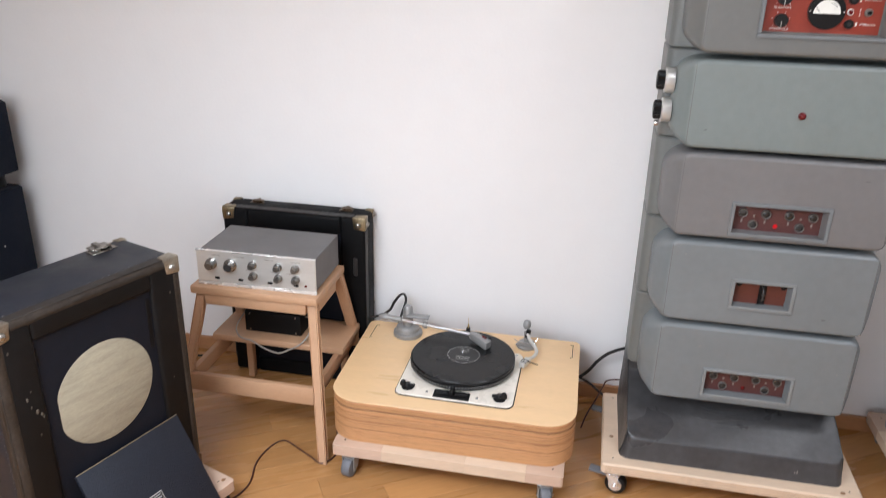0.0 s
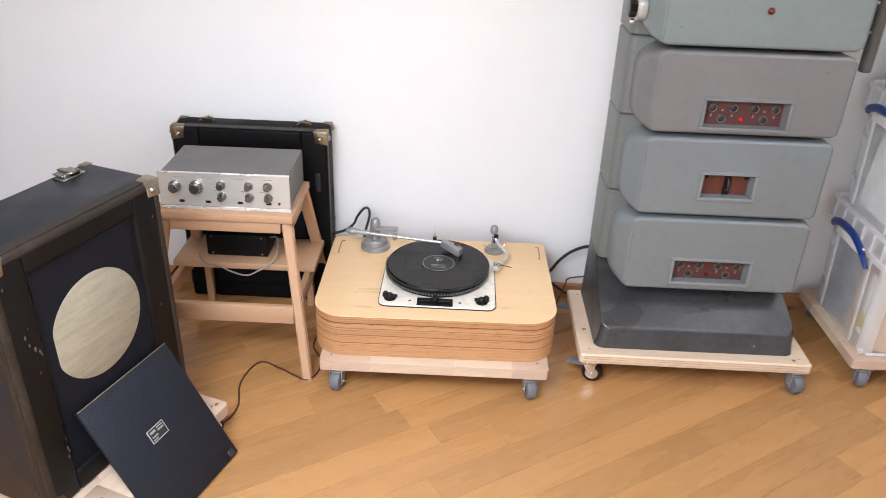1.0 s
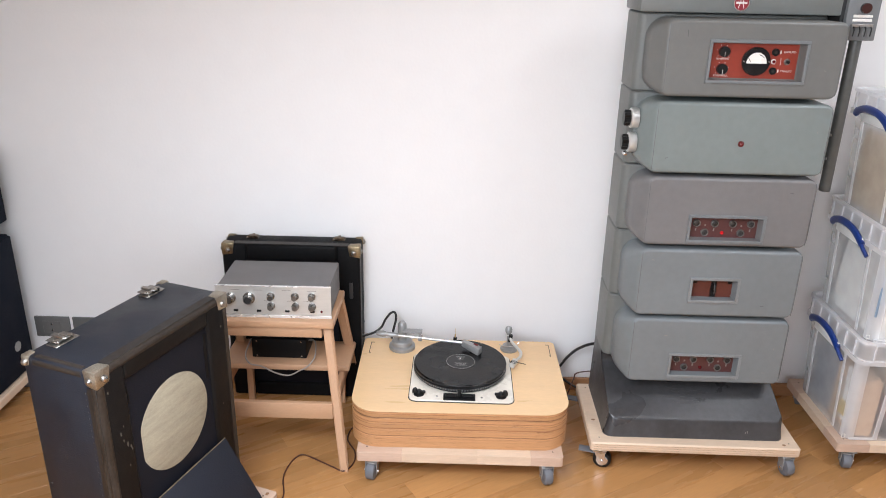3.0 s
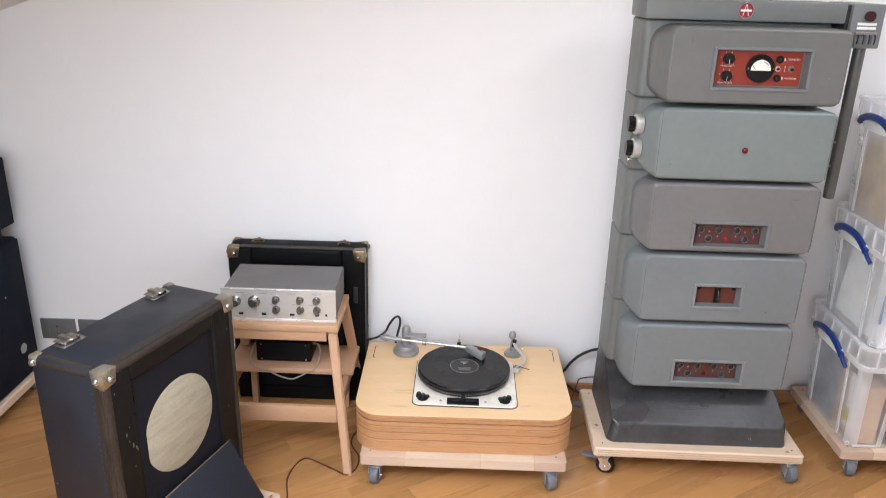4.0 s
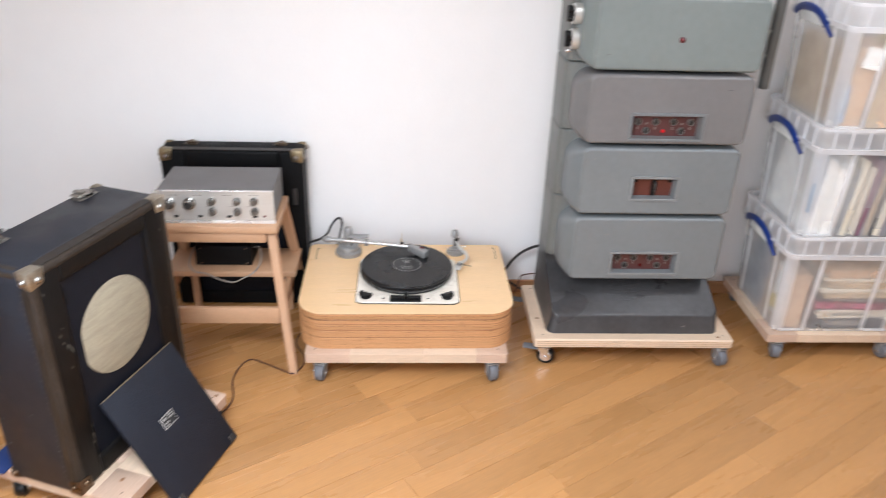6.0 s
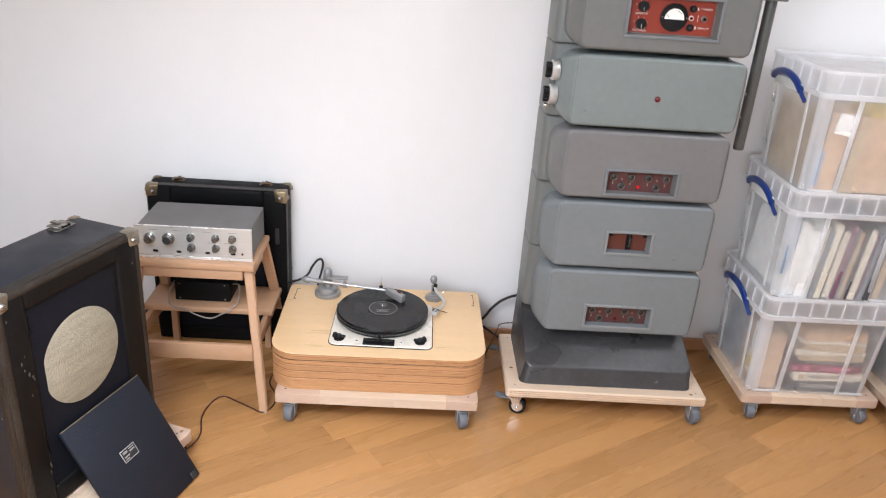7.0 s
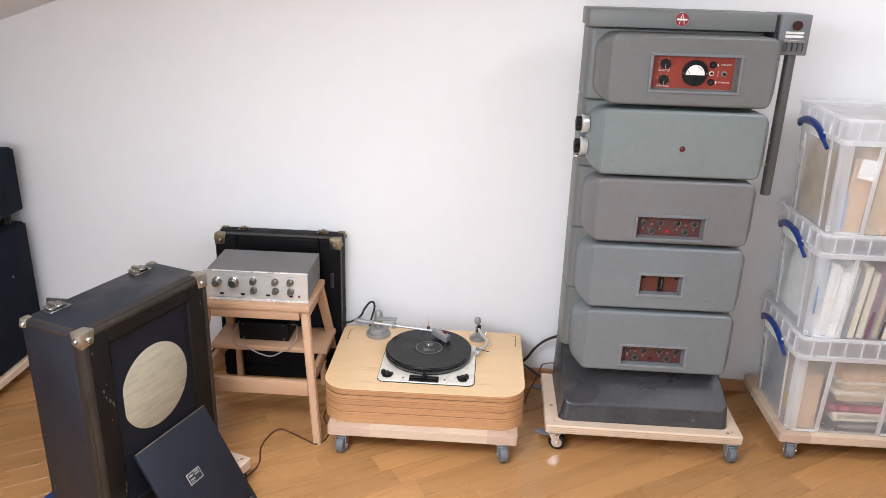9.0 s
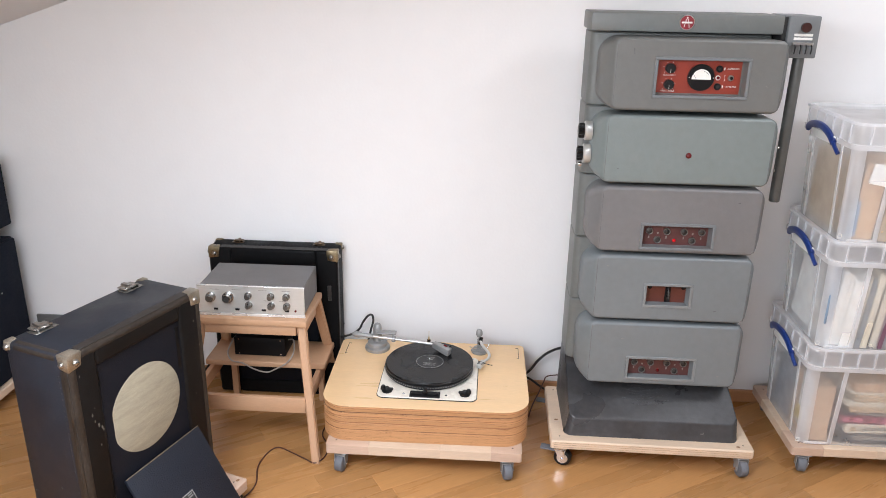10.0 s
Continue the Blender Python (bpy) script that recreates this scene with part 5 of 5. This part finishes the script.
def fill_sleeves(m):
    mats = ["paper", "paper", "paper", "paper", "ivory", "slate", "ivory", "charcoal", "ivory", "plum", "slate", "tan", "charcoal", "ivory", "plum", "slate", "charcoal", "ivory", "tan"]
    x = -0.180
    for k, mat in enumerate(mats):
        w = (0.022, 0.018, 0.028, 0.012)[k % 4] if k < 4 else (0.012, 0.020, 0.009, 0.024, 0.014)[k % 5]
        if x + w > 0.175:
            break
        item("record_sleeve", m @ pose(x + w / 2, -0.02 + 0.006 * math.sin(k * 1.9), 0.008, 0, 4, 0), (w - 0.0008, 0.29, 0.248 - 0.012 * (k % 3)), mat, "upright record sleeve packed in a clear box", "record sleeve")
        x += w
    item("folder", m @ pose(-0.176, -0.150, 0.085, 0, 0, 42), (0.055, 0.006, 0.185), "sky", "pale blue folder against the box front", "folder")


def fill_card(m):
    item("card_box", m @ pose(0.050, -0.06, 0.006), (0.27, 0.20, 0.225), "card", "brown cardboard box inside a clear box", "cardboard box")
    item("card_box", m @ pose(0.030, 0.10, 0.006), (0.30, 0.10, 0.20), "tan", "tan cardboard box inside a clear box", "cardboard box")
    item("card_sheet", m @ pose(-0.140, -0.160, 0.006, 0, 2, 0), (0.062, 0.006, 0.235), "card", "upright sheet of brown card", "card")
    item("card_sheet", m @ pose(-0.070, -0.160, 0.006, 0, 5, 8), (0.050, 0.006, 0.225), "tan", "bent upright sheet of tan card", "card")
    item("packet", m @ pose(-0.128, -0.172, 0.180, 0, 10, 0), (0.058, 0.006, 0.060), "paper", "torn white paper wedged in the box", "paper")
    item("card_sheet", m @ pose(-0.176, 0.02, 0.006), (0.006, 0.24, 0.235), "tan", "upright sheet of brown card", "card")
    item("folder", m @ pose(-0.165, -0.150, 0.02), (0.012, 0.03, 0.11), "sky", "pale blue card edge in the box", "folder")
    item("packet", m @ pose(0.06, -0.10, 0.232), (0.22, 0.12, 0.02), "ochre", "yellow printed packet on top", "packet")


for x, y, turn in ((1.432, -0.262, 0), (1.945, -0.285, 2)):
    for k, fill in enumerate((fill_books, fill_sleeves, fill_card)):
        storage_box(pose(x, y, 0.0965 + BOX_STEP * k, 0, 0, turn), fill)

# ---- wall sockets and cables ----
for k, x in enumerate((-1.516, -1.374)):
    t = tagged(thing("wall_socket", pose(x, 0, 0.205), "dark grey wall socket plate", "wall socket", "wall sockets"), kind="")
    part("plate", box(-0.065, 0.065, -0.010, -0.0004, -0.042, 0.040, 0.003, 2), "socket", t)
    part("insert", box(-0.034, 0.034, -0.013, -0.0095, -0.024, 0.024, 0.002, 1), "socket", t)
    for s in (-1, 1):
        part("screw", rod(0.004, 0.003, facing(0.0, -0.012, s * 0.012), seg=12), "chrome", t)

cb = thing("floor_cable", pose(0, 0, 0), "thin dark brown cable snaking over the floor", "cable")
part("lead", tube([(-0.60, -0.86, 0.040), (-0.545, -0.745, 0.006), (-0.523, -0.670, 0.0035), (-0.540, -0.590, 0.0035), (-0.541, -0.545, 0.0035), (-0.528, -0.490, 0.0035), (-0.502, -0.464, 0.0035), (-0.450, -0.490, 0.0035), (-0.400, -0.520, 0.0035), (-0.360, -0.540, 0.0035), (-0.335, -0.500, 0.0035), (-0.338, -0.440, 0.0035), (-0.371, -0.372, 0.0035), (-0.36, -0.30, 0.0035), (-0.30, -0.22, 0.0035)], 0.0024), "cable_brown", cb)
cb = thing("power_cable", pose(0, 0, 0), "thick black cable from the turntable up behind the rack", "cable")
part("lead", tube([(0.30, -0.060, 0.070), (0.345, -0.050, 0.096), (0.372, -0.046, 0.122), (0.395, -0.046, 0.158), (0.430, -0.050, 0.195), (0.475, -0.070, 0.228), (0.52, -0.10, 0.245)], 0.0052), "cable", cb)
part("lead", tube([(0.30, -0.040, 0.110), (0.345, -0.038, 0.085), (0.372, -0.035, 0.070), (0.405, -0.055, 0.056), (0.43, -0.075, 0.050), (0.46, -0.10, 0.050)], 0.0042), "cable", cb)
part("lead", tube([(0.36, -0.20, 0.004), (0.375, -0.16, 0.030), (0.400, -0.115, 0.060), (0.42, -0.075, 0.085), (0.435, -0.055, 0.098), (0.50, -0.04, 0.10)], 0.0024), "cable_brown", cb)
cb = thing("arm_cable", pose(0, 0, 0), "black tonearm cable looping up behind the plinth", "cable")
part("lead", tube([(-0.52, -0.030, 0.16), (-0.43, -0.050, 0.190), (-0.385, -0.070, 0.220), (-0.345, -0.085, 0.243), (-0.310, -0.075, 0.252), (-0.285, -0.062, 0.268), (-0.272, -0.060, 0.295), (-0.252, -0.060, 0.323), (-0.237, -0.060, 0.326), (-0.232, -0.065, 0.305), (-0.240, -0.085, 0.270), (-0.245, -0.105, 0.245)], 0.0042), "cable", cb)
cb = thing("stool_cable", pose(0, 0, 0), "black cable hanging behind the stool", "cable")
part("lead", tube([(-0.73, -0.190, 0.460), (-0.80, -0.12, 0.30), (-0.835, -0.085, 0.16), (-0.90, -0.060, 0.06), (-0.96, -0.062, 0.006), (-1.08, -0.08, 0.0045)], 0.0042), "cable", cb)
part("lead", tube([(-0.43, -0.185, 0.470), (-0.435, -0.135, 0.38), (-0.415, -0.128, 0.28), (-0.395, -0.108, 0.20), (-0.36, -0.10, 0.10), (-0.33, -0.12, 0.005)], 0.0036), "cable", cb)

# ---- floor strips ----
PLANK, TURN, SHIFT = 0.087, 32.0, -0.0185
JOINTS = {-8: -0.228, -9: -0.471}
along_x, across = Vector((math.cos(radians(TURN)), math.sin(radians(TURN)))), Vector((-math.sin(radians(TURN)), math.cos(radians(TURN))))


def strip_mesh(length, bm=None, x=0.0, y=0.0):
    fresh = bm is None
    bm = bm or bmesh.new()
    g, b = 0.00015, 0.0004
    lo = [bm.verts.new((x + sx * (length / 2 - g), y + sy * (PLANK / 2 - g), -b)) for sx, sy in ((-1, -1), (1, -1), (1, 1), (-1, 1))]
    hi = [bm.verts.new((x + sx * (length / 2 - g - b), y + sy * (PLANK / 2 - g - b), 0)) for sx, sy in ((-1, -1), (1, -1), (1, 1), (-1, 1))]
    bot = [bm.verts.new((v.co.x, v.co.y, -0.0038)) for v in lo]
    bm.faces.new(hi)
    for i in range(4):
        j = (i + 1) % 4
        bm.faces.new((lo[i], lo[j], hi[j], hi[i]))
        bm.faces.new((bot[i], bot[j], lo[j], lo[i]))
    return bm


LENGTHS = (0.55, 0.75, 0.95, 1.15)
shared = {}
for length in LENGTHS:
    me = bpy.data.meshes.new("floor_strip")
    bm = strip_mesh(length)
    bm.to_mesh(me)
    bm.free()
    me.materials.append(M["oak"])
    shared[length] = me
rest = bmesh.new()
rng = random.Random(4)
made = 0
for row in range(-90, 91):
    y = row * PLANK + SHIFT
    x = JOINTS[row] - 7 * 0.95 if row in JOINTS else -7.0 + rng.uniform(0, 1.1)
    while x < 7.0:
        length = 0.95 if row in JOINTS else rng.choice(LENGTHS)
        mid = along_x * (x + length / 2) + across * y
        x += length
        if not (X0 - 0.3 < mid.x < X1 + 0.3 and Y0 - 0.3 < mid.y < 0.25):
            continue
        tail = max((mid + along_x * s * length / 2 + across * u * PLANK / 2).y for s in (-1, 1) for u in (-1, 1))
        if -1.35 < mid.x < 2.15 and -1.75 < mid.y < 0.15 and made < 300:
            data = shared[length]
            if tail > 0.01:
                bm = strip_mesh(length)
                bm.transform(pose(mid.x, mid.y, 0, 0, 0, TURN))
                bmesh.ops.bisect_plane(bm, geom=bm.verts[:] + bm.edges[:] + bm.faces[:], plane_co=(0, 0.01, 0), plane_no=(0, 1, 0), clear_outer=True)
                bm.transform(pose(mid.x, mid.y, 0, 0, 0, TURN).inverted())
                if not bm.faces:
                    bm.free()
                    continue
                data = bpy.data.meshes.new("floor_strip")
                bm.to_mesh(data)
                bm.free()
                data.materials.append(M["oak"])
            ob = new("floor_strip", data)
            ob.matrix_world = pose(mid.x, mid.y, 0, 0, 0, TURN)
            ob.parent = floor
            made += 1
        else:
            strip_mesh(length, rest, x - length / 2, y)
rest.transform(pose(0, 0, 0, 0, 0, TURN))
for co, no in (((X0 - 0.01, 0, 0), (-1, 0, 0)), ((X1 + 0.01, 0, 0), (1, 0, 0)), ((0, Y0 - 0.01, 0), (0, -1, 0)), ((0, 0.01, 0), (0, 1, 0))):
    bmesh.ops.bisect_plane(rest, geom=rest.verts[:] + rest.edges[:] + rest.faces[:], plane_co=co, plane_no=no, clear_outer=True)
rest.transform(pose(0, 0, 0, 0, 0, -TURN))
me = bpy.data.meshes.new("floor_rest")
rest.to_mesh(me)
rest.free()
me.materials.append(M["oak"])
ob = new("floor_rest", me)
ob.matrix_world = pose(0, 0, 0, 0, 0, TURN)
ob.parent = floor
ob["kind"] = "stuff"
